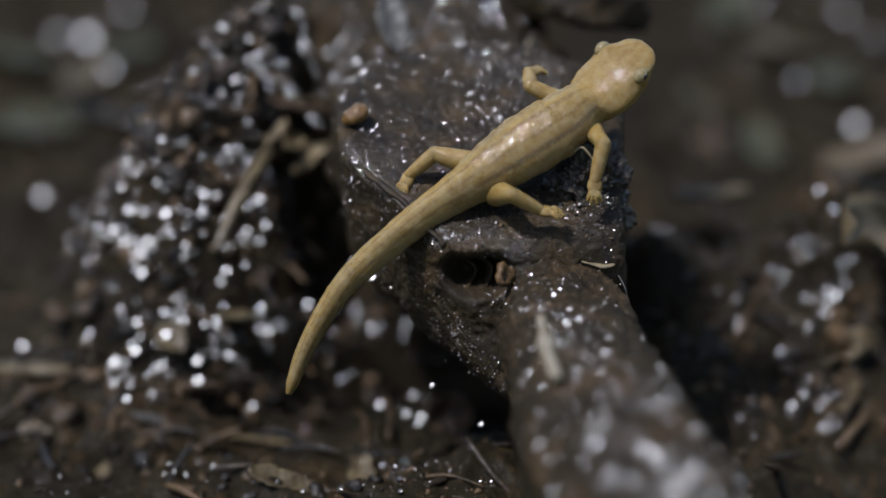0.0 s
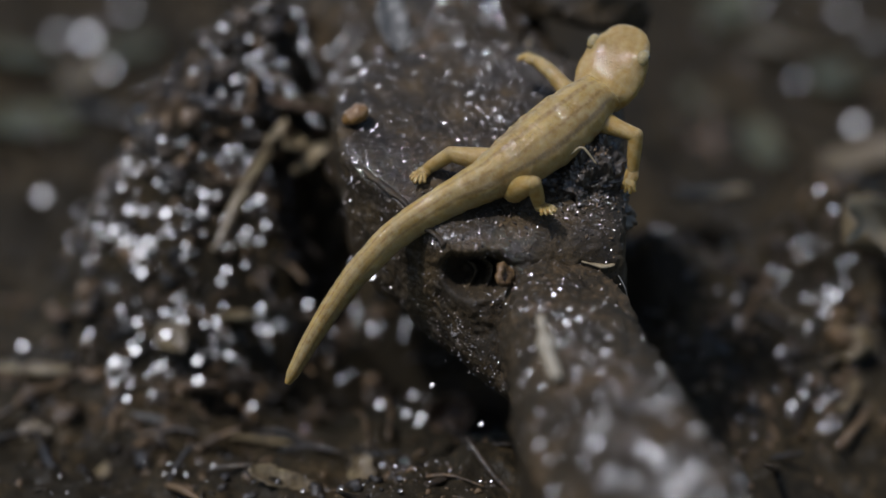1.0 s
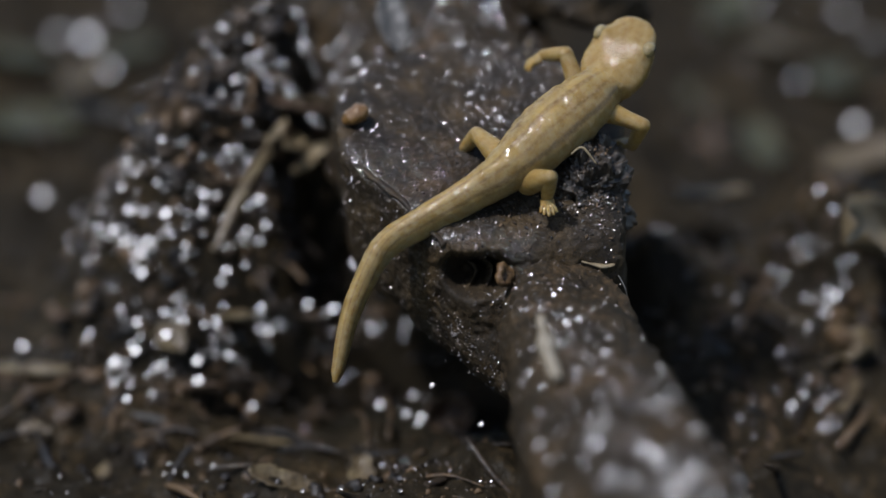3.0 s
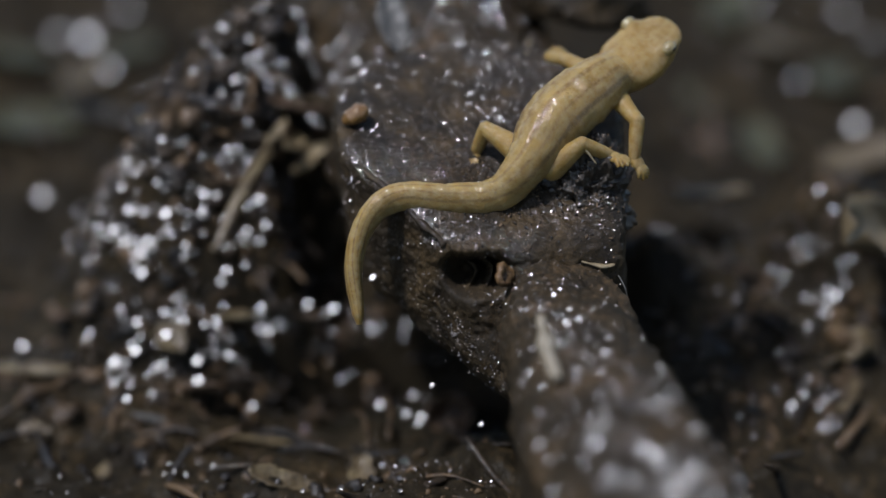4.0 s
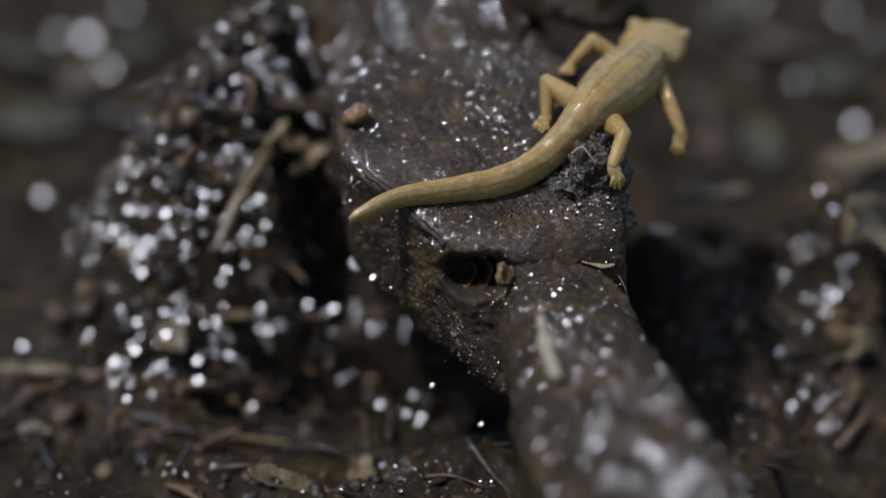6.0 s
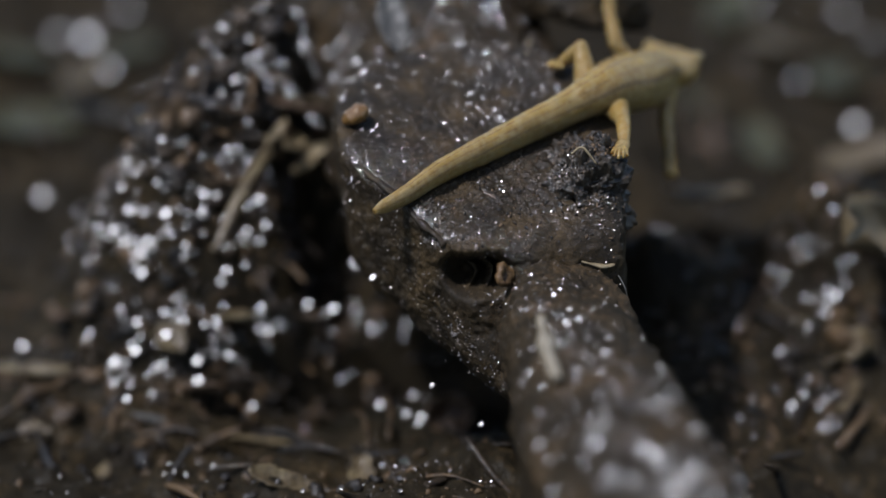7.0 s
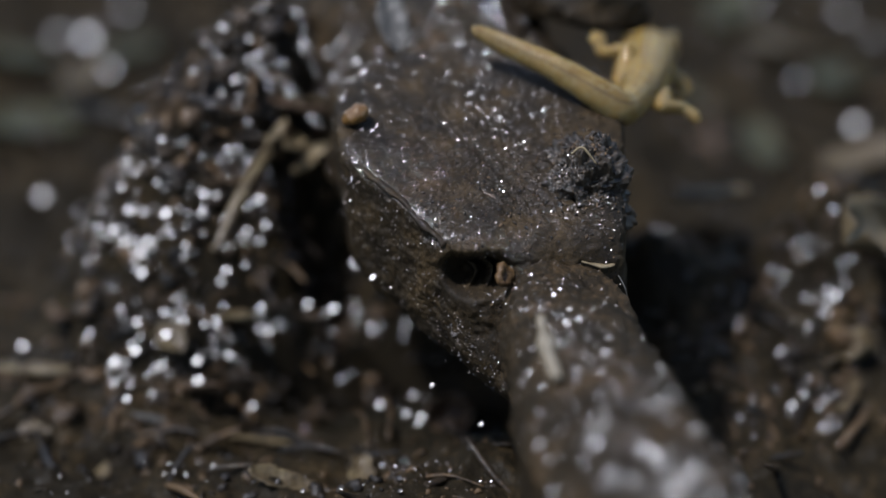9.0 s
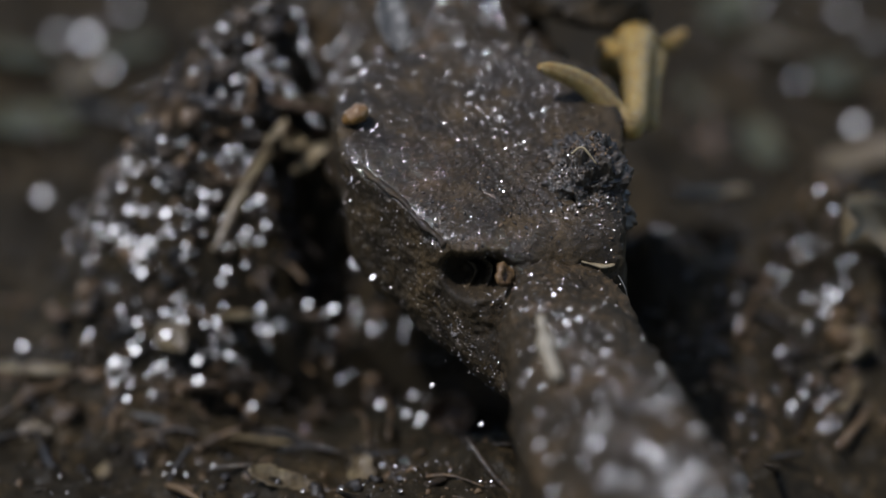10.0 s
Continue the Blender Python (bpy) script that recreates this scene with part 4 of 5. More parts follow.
rod("amber_seed", [Vector((-6.5, 10.6, 5.0)) + Vector(q) for q in ((-0.9, -0.7, 0.1), (-0.35, -0.6, 0.45), (0.4, -0.5, 0.9), (0.9, -0.4, 1.2))], (0.3, 0.8, 0.85, 0.35), M_AMBER, "plump amber seed wedged between log and mound", "seed", 0.8, "", 0.15)
rod("yellow_chip", [(6.4, 18.1, 6.8), (6.9, 26.0, 4.2)], (0.14, 0.2), M_STRAW, "tiny yellow stem chip on the log", "chip", 0.8)
rod("wood_splinter", [(2.9, 3.6, 2.7), (4.7, 2.8, 2.2)], (0.12, 0.22, 0.08), M_TWIG, "small brown wood splinter on the burl", "splinter", 0.6)
rod("pale_splinter", [(9.9, -0.7, -0.6), (11.4, -0.7, -1.0), (12.3, -0.5, -1.0)], (0.1, 0.28, 0.14), M_STRAW, "pale wood splinter at the edge of the log", "splinter", 0.6)
flake("bark_chip", (4.3, -2.5, -0.7), 2.3, 1.5, 0.5, 0.06, (62, 6, 75), M_BARK, "orange-brown bark chip in the notch of the burl", "bark", 3.0)
flake("grey_leaf_strip", Vector((-4.0, 25.1, 5.7)) + Vector((0, -0.6, 0.7)), 5.4, 2.3, 0.2, 0.2, (0, -42, 105), M_GREY, "pale grey rotten leaf strip plastered to the log", "leaf", 5.0)
flake("tan_leaf", (33.9, 18.7, -9.7), 11, 6, 0.25, 0.3, (35, 20, 60), M_LEAF, "sodden tan leaf curled on the mud bank", "leaf", 8.0)
flake("brown_leaf", (32.3, 16.5, -19.0), 6, 3.5, 0.25, 0.35, (20, -15, -30), M_LEAF, "brown rotten leaf scrap on the mud", "leaf", 9.0)
flake("amber_leaf", (0.3, 12.9, -22.9), 4, 3, 0.25, 0.4, (50, 0, 20), M_TWIG, "orange-brown leaf scrap under the log", "leaf", 11.0)
random.seed(21)
for place in ((-23.4, 24.4, -2.2), (-26.6, 89.1, -24.1), (-12.0, 25.3, -1.4), (-10.3, 26.4, -1.7), (-16.4, 14.7, -14.7), (-21.8, 13.6, -16.1), (-19.0, 11.0, -19.2), (-30.4, 18.0, -16.7), (-32.3, 8.7, -22.0), (-27.1, 5.6, -23.6), (-11.9, -2.6, -18.4), (28.6, 20.1, -18.0), (26.2, 24.8, -16.5), (22.7, 40.0, -22.5), (32.4, 12.7, -20.8), (25.8, 63.0, -24.1), (35.2, 62.3, -23.8), (-6.2, 2.1, -21.1), (-39.0, 62.9, -23.5), (-30.8, 50.2, -22.2)):
    flake("leaf_scrap", place, random.uniform(2.5, 6), random.uniform(1.5, 3.2), 0.2, random.uniform(0.06, 0.2), (random.uniform(-25, 35), random.uniform(-25, 25), random.uniform(0, 360)), random.choice((M_LEAF, M_TWIG)), "small dark brown rotten leaf scrap in the mud", "leaf", random.uniform(0, 50), "leaf scraps in the mud")
for place, size, turn, stuff in (((-40.2, 63.6, -23.2), 11, 20, M_OLIVE), ((-36.5, 73.9, -23.3), 8, 80, M_LEAF), ((-45.0, 80.8, -24.1), 10, 150, M_OLIVE), ((-32.5, 79.7, -22.9), 7, 40, M_OLIVE), ((36.6, 83.4, -24.4), 12, 10, M_LEAF), ((30.8, 60.1, -23.6), 8, 95, M_OLIVE), ((40.8, 75.3, -24.0), 11, 60, M_OLIVE), ((26.6, 70.7, -24.3), 7, 130, M_OLIVE), ((39.7, 52.8, -21.2), 9, 15, M_LEAF), ((30.8, 90.9, -23.6), 10, 75, M_OLIVE)):
    flake("drowned_leaf", Vector(place) + Vector((0, 0, 0.6)), size, size * 0.5, 0.3, 0.12, (random.uniform(-12, 12), random.uniform(-12, 12), turn), stuff, "olive-brown drowned leaf lying flat in far mud", "leaf", random.uniform(0, 50), "drowned leaves beyond the log")
bark = faceted("bark_lump", (11.3, 31.0, 5.7), [plane3((6.6, 28.4, 5.2), (15.7, 27.8, 4.2), (11.6, 35.9, 2.2))], 5.5, M_WOOD, None, nu=120, nv=70, soft=9, amp=0.7, size=2.5, fine=0.2, seed=14.0)
tagged(bark, "black wet lump of bark resting behind the burl", "bark")
for place, size in (((-12.1, 24.1, -4.3), 3.2), ((-10.3, 24.8, -5.4), 2.6), ((-13.2, 24.0, -3.3), 2.8), ((-11.2, 23.8, -6.3), 2.2)):
    flake("straw_scrap", Vector(place) + Vector((0, -0.3, 0.3)), size, size * 0.4, 0.2, 0.3, (random.uniform(10, 50), random.uniform(-30, 30), random.uniform(0, 360)), M_STRAW, "torn pale straw scrap caught on the mud mound", "straw", random.uniform(0, 50), "straw scraps on the mound")


def log_edge(name, pts, radii, label):
    """A splintered edge of the burl, part of the log."""
    v, f = tube([Vector(p) for p in pts], radii, 14, 10, 0.7, 0.9, 3.0)
    ob = finish(name, v, f, M_WOOD, log, label)
    ob.matrix_parent_inverse = log.matrix_basis.inverted()


log_edge("rim", [(-0.1, -0.6, 0.9), (1.3, -0.0, 0.1), (2.7, -0.4, 0.5), (4.3, -1.0, 0.6)], (0.2, 0.4, 0.36, 0.3), "splintered wet rim over the notch")
log_edge("ridge", [(-6.9, 7.2, 3.9), (-5.1, 5.0, 3.1), (-3.0, 2.9, 2.4), (-1.6, 1.0, 1.6), (0.2, -0.7, 0.8)], (0.12, 0.28, 0.22, 0.3, 0.35), "sharp wet ridge along the burl")



def motions():
    posture(0.0,
            ((14.68, 9.59, 11.94), (13.68, 8.75, 10.93), (11.85, 7.49, 9.50), (8.68, 5.56, 7.37), (5.16, 3.91, 5.71), (2.15, 2.41, 4.17), (-1.58, 1.13, 1.96), (-5.22, -0.38, -0.67), (-7.04, -1.30, -2.24), (-8.34, -2.21, -3.82), (-9.88, -3.62, -6.28), (-11.09, -5.20, -9.01)),
            ((6.37, 7.90, 9.09), (6.27, 10.50, 8.95), (7.35, 11.48, 8.61)),
            ((11.42, 2.69, 7.08), (10.83, 1.51, 4.84), (10.76, 0.78, 3.54)),
            ((-0.59, 4.38, 5.42), (-2.42, 4.54, 3.58), (-3.18, 3.80, 2.25)),
            ((4.82, -0.61, 4.77), (6.86, -0.08, 3.24), (8.53, -0.30, 3.02)))
    posture(0.3,
            ((13.66, 11.00, 11.95), (13.14, 9.97, 10.85), (11.92, 8.46, 9.30), (8.91, 6.23, 7.26), (5.37, 4.23, 5.68), (2.35, 2.45, 4.24), (-1.38, 1.17, 2.03), (-5.02, -0.32, -0.56), (-6.96, -1.25, -2.17), (-8.26, -2.21, -3.82), (-9.88, -3.62, -6.28), (-11.09, -5.20, -9.01)),
            ((6.43, 8.56, 8.97), (6.08, 11.13, 8.78), (7.16, 12.17, 8.73)),
            ((11.63, 3.42, 6.84), (11.13, 2.22, 4.59), (11.03, 1.49, 3.28)),
            ((-0.50, 4.35, 5.33), (-2.42, 4.53, 3.58), (-3.23, 3.47, 2.53)),
            ((5.02, -0.59, 4.62), (6.68, 0.23, 2.79), (8.36, 0.04, 2.63)))
    posture(0.5,
            ((13.50, 12.82, 11.61), (13.63, 11.63, 10.56), (12.55, 10.13, 9.35), (10.87, 8.16, 7.84), (7.18, 5.18, 5.96), (3.64, 2.61, 4.52), (0.24, 0.53, 3.45), (-3.15, -1.73, 2.19), (-4.92, -3.34, 1.06), (-6.41, -4.90, -0.09), (-8.40, -7.40, -2.03), (-10.23, -9.57, -3.67)),
            ((7.42, 9.72, 9.19), (5.67, 10.26, 7.35), (4.79, 9.73, 6.25)),
            ((14.29, 6.76, 6.40), (14.92, 6.58, 3.88), (14.80, 5.88, 2.57)),
            ((0.63, 4.50, 5.28), (-1.40, 5.06, 3.76), (-3.04, 5.43, 3.57)),
            ((6.42, -0.06, 5.15), (6.90, 1.14, 2.89), (7.65, -0.38, 3.04)))
    posture(1.0,
            ((13.24, 12.05, 11.92), (13.70, 10.90, 10.82), (12.62, 9.36, 9.41), (10.85, 7.73, 8.06), (7.18, 5.00, 6.06), (3.44, 2.57, 4.45), (0.24, 1.70, 2.94), (-3.20, 0.59, 1.02), (-5.22, -0.38, -0.67), (-6.84, -1.30, -2.24), (-9.15, -3.02, -5.22), (-11.17, -4.84, -8.38)),
            ((7.93, 10.43, 8.98), (6.97, 12.84, 8.74), (5.95, 13.93, 8.59)),
            ((13.93, 5.52, 6.30), (13.80, 5.12, 3.73), (13.45, 4.44, 2.44)),
            ((0.56, 4.46, 5.35), (-1.19, 5.31, 3.63), (-2.00, 3.82, 3.50)),
            ((6.42, 0.02, 5.33), (6.90, 1.00, 2.97), (7.64, -0.49, 3.33)))
    posture(1.5,
            ((13.24, 12.05, 11.92), (13.70, 10.90, 10.82), (12.62, 9.36, 9.41), (10.85, 7.73, 8.06), (7.18, 5.00, 6.06), (3.44, 2.57, 4.45), (0.24, 1.70, 2.94), (-3.20, 0.59, 1.02), (-5.22, -0.38, -0.67), (-6.84, -1.30, -2.24), (-9.15, -3.02, -5.22), (-11.17, -4.84, -8.38)),
            ((7.93, 10.43, 8.98), (6.97, 12.84, 8.74), (5.95, 13.93, 8.59)),
            ((13.93, 5.52, 6.30), (13.80, 5.12, 3.73), (13.45, 4.44, 2.44)),
            ((0.56, 4.46, 5.35), (-1.19, 5.31, 3.63), (-2.00, 3.82, 3.50)),
            ((6.42, 0.02, 5.33), (6.90, 1.00, 2.97), (7.64, -0.49, 3.33)))
    posture(2.0,
            ((13.24, 12.05, 11.92), (13.70, 10.90, 10.82), (12.62, 9.36, 9.41), (10.85, 7.73, 8.06), (7.18, 5.00, 6.06), (3.44, 2.57, 4.45), (0.24, 1.70, 2.94), (-3.20, 0.59, 1.02), (-5.22, -0.38, -0.67), (-6.84, -1.30, -2.24), (-9.15, -3.02, -5.22), (-11.17, -4.84, -8.38)),
            ((7.93, 10.43, 8.98), (6.97, 12.84, 8.74), (5.95, 13.93, 8.59)),
            ((13.93, 5.52, 6.30), (13.80, 5.12, 3.73), (13.45, 4.44, 2.44)),
            ((0.56, 4.46, 5.35), (-1.19, 5.31, 3.63), (-2.00, 3.82, 3.50)),
            ((6.42, 0.02, 5.33), (6.90, 1.00, 2.97), (7.64, -0.49, 3.33)))
    posture(2.1,
            ((13.17, 12.34, 11.92), (13.63, 11.19, 10.86), (12.55, 9.61, 9.47), (10.77, 7.88, 8.08), (7.18, 5.04, 6.04), (3.52, 2.61, 4.52), (0.24, 0.23, 3.99), (-2.93, -2.49, 3.09), (-4.80, -4.52, 2.20), (-6.22, -6.40, 1.26), (-7.98, -9.03, -0.11), (-9.75, -11.48, -1.31)),
            ((7.72, 10.48, 8.95), (6.77, 12.86, 8.54), (5.96, 14.13, 8.49)),
            ((14.05, 6.24, 6.04), (14.05, 5.74, 3.49), (13.60, 5.08, 2.22)),
            ((0.65, 5.10, 5.23), (-0.99, 6.06, 3.46), (-1.80, 4.57, 3.47)),
            ((6.51, 0.14, 5.26), (6.90, 1.13, 2.89), (7.65, -0.38, 3.13)))
    posture(2.3,
            ((12.88, 13.38, 12.58), (13.13, 12.05, 11.42), (12.12, 10.40, 10.05), (10.67, 8.53, 8.58), (7.39, 5.49, 6.49), (4.05, 2.77, 4.80), (0.65, 1.84, 3.19), (-2.79, 0.73, 1.26), (-4.41, -0.08, -0.14), (-5.75, -0.99, -1.72), (-7.85, -2.81, -4.87), (-9.96, -4.64, -8.03)),
            ((6.72, 9.63, 8.99), (4.61, 8.99, 7.61), (4.55, 8.30, 6.27)),
            ((14.28, 7.26, 7.12), (14.81, 8.58, 4.94), (14.07, 8.02, 3.76)),
            ((2.93, 7.13, 5.23), (1.29, 8.18, 3.51), (0.66, 6.96, 2.51)),
            ((7.02, 0.27, 5.65), (7.10, 1.29, 3.26), (7.26, -0.33, 2.78)))
    posture(2.5,
            ((13.15, 13.01, 12.52), (13.32, 11.72, 11.34), (12.36, 10.28, 10.11), (10.86, 8.30, 8.47), (7.39, 5.31, 6.36), (4.05, 2.67, 4.63), (0.65, 1.74, 3.02), (-2.79, 0.73, 1.26), (-4.29, -0.02, -0.04), (-5.51, -0.95, -1.65), (-7.65, -2.71, -4.70), (-10.00, -4.90, -8.48)),
            ((6.89, 9.39, 8.83), (6.19, 11.89, 8.64), (7.59, 12.43, 8.61)),
            ((14.38, 7.40, 7.85), (14.19, 9.32, 6.10), (13.08, 8.37, 6.45)),
            ((3.13, 7.05, 5.50), (1.71, 8.27, 3.70), (0.60, 7.66, 2.56)),
            ((7.23, 0.14, 5.27), (7.11, 1.38, 2.98), (7.26, -0.30, 2.77)))
    posture(2.7,
            ((13.46, 12.69, 12.53), (13.59, 11.43, 11.34), (12.51, 10.01, 10.10), (11.06, 8.03, 8.37), (7.38, 5.23, 6.40), (4.05, 2.67, 4.63), (0.65, 1.64, 2.84), (-2.91, 0.47, 0.81), (-4.21, -0.28, -0.49), (-5.22, -1.19, -2.07), (-6.84, -3.02, -5.22), (-8.14, -5.30, -9.19)),
            ((9.01, 9.99, 10.56), (7.34, 11.75, 9.63), (6.12, 11.40, 8.83)),
            ((14.47, 6.51, 6.53), (13.96, 8.06, 4.51), (13.22, 9.35, 4.31)),
            ((2.30, 6.63, 5.72), (1.29, 8.07, 3.80), (0.46, 7.14, 2.65)),
            ((7.22, 0.13, 5.27), (7.11, 1.37, 2.99), (7.26, -0.31, 2.78)))
    posture(3.8,
            ((16.95, 14.01, 11.24), (15.80, 12.65, 10.22), (13.98, 11.17, 9.31), (11.08, 9.07, 8.17), (8.00, 6.50, 6.62), (5.82, 3.90, 4.75), (3.69, 2.15, 3.39), (0.65, 1.19, 3.46), (-3.37, 0.26, 4.15), (-5.35, -1.24, 3.07), (-6.12, -3.36, 1.07), (-5.68, -6.48, -1.90)),
            ((9.04, 12.47, 9.52), (8.09, 14.80, 8.87), (8.99, 16.00, 8.77)),
            ((13.82, 6.28, 7.28), (13.68, 5.08, 4.98), (13.98, 4.35, 3.70)),
            ((3.13, 7.32, 5.92), (2.33, 8.07, 3.56), (1.91, 6.54, 2.97)),
            ((8.90, 2.57, 6.47), (8.78, 3.06, 3.91), (8.72, 1.43, 3.42)))
    posture(4.0,
            ((16.77, 14.08, 11.66), (15.62, 12.67, 10.57), (13.89, 11.18, 9.58), (11.07, 9.11, 8.38), (7.99, 6.58, 6.81), (6.02, 3.90, 4.75), (3.91, 2.82, 2.88), (0.65, 2.64, 2.57), (-3.22, 2.72, 2.71), (-5.45, 1.90, 1.30), (-6.43, 0.28, -1.52), (-6.02, -1.86, -5.22)),
            ((9.07, 12.80, 8.90), (7.99, 14.98, 7.99), (8.89, 16.18, 8.07)),
            ((14.10, 6.59, 6.89), (13.89, 5.39, 4.60), (14.60, 4.71, 3.46)),
            ((3.13, 7.06, 6.05), (2.41, 7.85, 3.68), (1.99, 6.32, 3.09)),
            ((9.97, 3.91, 6.44), (12.08, 4.67, 5.13), (13.23, 3.41, 5.11)))
    posture(4.5,
            ((16.77, 14.08, 11.66), (15.62, 12.67, 10.57), (13.89, 11.18, 9.58), (11.07, 9.11, 8.38), (7.99, 6.58, 6.81), (6.02, 3.90, 4.75), (3.91, 2.82, 2.88), (0.65, 2.64, 2.57), (-3.22, 2.72, 2.71), (-5.45, 1.90, 1.30), (-6.43, 0.28, -1.52), (-6.02, -1.86, -5.22)),
            ((9.07, 12.80, 8.90), (7.99, 14.98, 7.99), (8.89, 16.18, 8.07)),
            ((14.10, 6.59, 6.89), (13.96, 5.38, 4.59), (14.68, 4.70, 3.46)),
            ((3.22, 7.23, 5.87), (2.42, 8.09, 3.55), (1.99, 6.56, 2.96)),
            ((10.17, 3.72, 6.18), (12.07, 4.06, 4.44), (13.72, 4.44, 4.55)))
    posture(5.0,
            ((16.77, 14.08, 11.66), (15.62, 12.67, 10.57), (13.89, 11.18, 9.58), (11.07, 9.11, 8.38), (7.99, 6.58, 6.81), (6.02, 3.90, 4.75), (3.91, 2.82, 2.88), (0.65, 2.64, 2.57), (-3.22, 2.72, 2.71), (-5.45, 1.90, 1.30), (-6.43, 0.28, -1.52), (-6.02, -1.86, -5.22)),
            ((9.07, 12.80, 8.90), (7.99, 14.98, 7.99), (8.89, 16.18, 8.07)),
            ((14.10, 6.59, 6.89), (13.96, 5.38, 4.59), (14.68, 4.70, 3.46)),
            ((3.22, 7.23, 5.87), (2.42, 8.09, 3.55), (1.99, 6.56, 2.96)),
            ((10.17, 3.72, 6.18), (12.07, 4.06, 4.44), (13.72, 4.44, 4.55)))
    posture(5.3,
            ((16.63, 14.49, 11.57), (15.57, 13.04, 10.49), (13.83, 11.48, 9.53), (11.09, 9.43, 8.46), (8.21, 6.68, 6.75), (6.23, 3.90, 4.75), (4.10, 2.40, 3.25), (0.85, 1.65, 3.16), (-3.18, 1.09, 3.70), (-5.38, -0.09, 2.65), (-6.64, -2.39, 0.04), (-6.62, -4.77, -2.72)),
            ((9.09, 13.16, 8.72), (7.92, 15.33, 7.91), (8.90, 16.47, 7.94)),
            ((14.73, 8.14, 6.18), (14.66, 6.93, 3.89), (14.78, 6.21, 2.58)),
            ((3.21, 6.92, 6.03), (2.41, 7.78, 3.72), (1.98, 6.25, 3.12)),
            ((10.16, 3.51, 6.29), (12.22, 3.27, 4.72), (13.13, 1.92, 5.22)))
    posture(5.4,
            ((15.65, 19.20, 12.92), (15.06, 17.52, 12.04), (14.11, 15.33, 10.95), (13.02, 12.68, 9.65), (11.22, 9.43, 8.22), (8.82, 5.61, 6.71), (6.37, 4.01, 3.95), (3.51, 3.46, 3.00), (-0.16, 3.32, 2.75), (-3.43, 2.85, 1.94), (-5.67, 1.63, -0.18), (-7.31, -0.01, -3.01)),
            ((9.20, 13.95, 10.18), (8.34, 15.52, 8.29), (8.74, 14.26, 7.58)),
            ((16.45, 11.23, 10.11), (18.29, 12.89, 9.32), (18.87, 13.43, 10.59)),
            ((5.62, 8.57, 7.04), (4.64, 9.36, 4.77), (4.23, 8.59, 3.31)),
            ((11.73, 3.51, 7.57), (11.62, 3.66, 4.97), (12.61, 2.94, 3.79)))
    posture(5.5,
            ((17.62, 20.82, 12.06), (16.98, 18.67, 11.15), (16.07, 16.27, 10.19), (14.27, 12.79, 8.95), (12.02, 9.55, 7.94), (9.51, 6.58, 6.99), (6.84, 4.82, 4.35), (4.27, 3.16, 3.67), (0.65, 2.69, 3.46), (-2.59, 2.10, 3.23), (-5.00, 0.63, 2.29), (-7.16, -0.94, 0.77)),
            ((11.31, 15.47, 8.79), (9.23, 16.12, 7.92), (8.55, 16.76, 9.03)),
            ((17.37, 12.17, 6.07), (18.02, 10.85, 4.39), (18.25, 9.74, 2.87)),
            ((8.10, 10.59, 7.14), (7.22, 10.86, 5.60), (6.94, 9.78, 4.93)),
            ((12.58, 4.72, 7.17), (12.43, 3.87, 5.50), (12.43, 2.98, 3.96)))
    posture(5.7,
            ((16.71, 22.11, 8.30), (15.97, 19.64, 8.01), (15.00, 16.57, 7.70), (13.70, 13.50, 7.39), (12.14, 10.52, 7.22), (10.33, 7.35, 6.73), (8.66, 5.75, 5.16), (6.58, 4.06, 3.83), (3.91, 3.00, 3.20), (0.24, 2.38, 3.13), (-3.40, 1.80, 3.12), (-6.85, 0.48, 2.42)),
            ((11.34, 15.75, 8.28), (9.72, 15.41, 7.69), (8.84, 14.40, 6.95)),
            ((16.77, 12.16, 6.26), (17.46, 10.65, 5.24), (17.44, 9.42, 3.52)),
            ((7.99, 9.93, 7.19), (7.32, 9.22, 5.97), (7.22, 8.06, 5.16)),
            ((13.11, 4.96, 6.59), (12.27, 3.67, 5.15), (12.67, 2.86, 3.75)))
    posture(6.8,
            ((19.94, 25.67, 2.46), (18.93, 23.19, 3.16), (17.41, 20.08, 3.79), (15.64, 17.26, 4.69), (13.70, 14.70, 5.86), (11.61, 11.97, 6.73), (9.24, 10.20, 6.07), (6.68, 8.45, 5.43), (3.54, 6.34, 4.57), (0.25, 4.32, 3.88), (-3.00, 2.19, 3.00), (-5.72, -0.30, 1.48)),
            ((14.99, 22.21, 6.47), (13.56, 22.94, 5.74), (12.61, 22.95, 4.95)),
            ((17.54, 16.81, 1.12), (18.10, 15.28, -0.53), (17.93, 14.28, -2.27)),
            ((10.63, 15.13, 8.20), (9.32, 15.69, 7.18), (8.52, 14.98, 6.95)),
            ((13.29, 7.26, 5.58), (12.50, 4.63, 4.82), (12.29, 3.53, 4.12)))
    posture(7.0,
            ((18.99, 26.62, 3.10), (17.96, 23.59, 3.66), (16.63, 20.39, 4.12), (15.09, 17.52, 4.75), (13.33, 14.84, 5.70), (11.41, 12.05, 6.46), (9.00, 10.43, 5.87), (6.45, 8.84, 5.32), (3.09, 6.59, 4.62), (-0.16, 4.27, 4.00), (-2.64, 2.21, 3.22), (-4.91, 0.55, 2.75)),
            ((13.21, 20.65, 6.77), (12.89, 22.24, 8.53), (12.89, 22.97, 9.78)),
            ((17.19, 16.86, 1.20), (17.49, 15.11, -0.83), (17.67, 14.02, -2.72)),
            ((10.41, 15.28, 8.46), (9.25, 16.23, 7.11), (8.44, 15.15, 7.25)),
            ((13.50, 6.90, 5.95), (13.12, 4.32, 5.08), (12.27, 3.38, 4.66)))
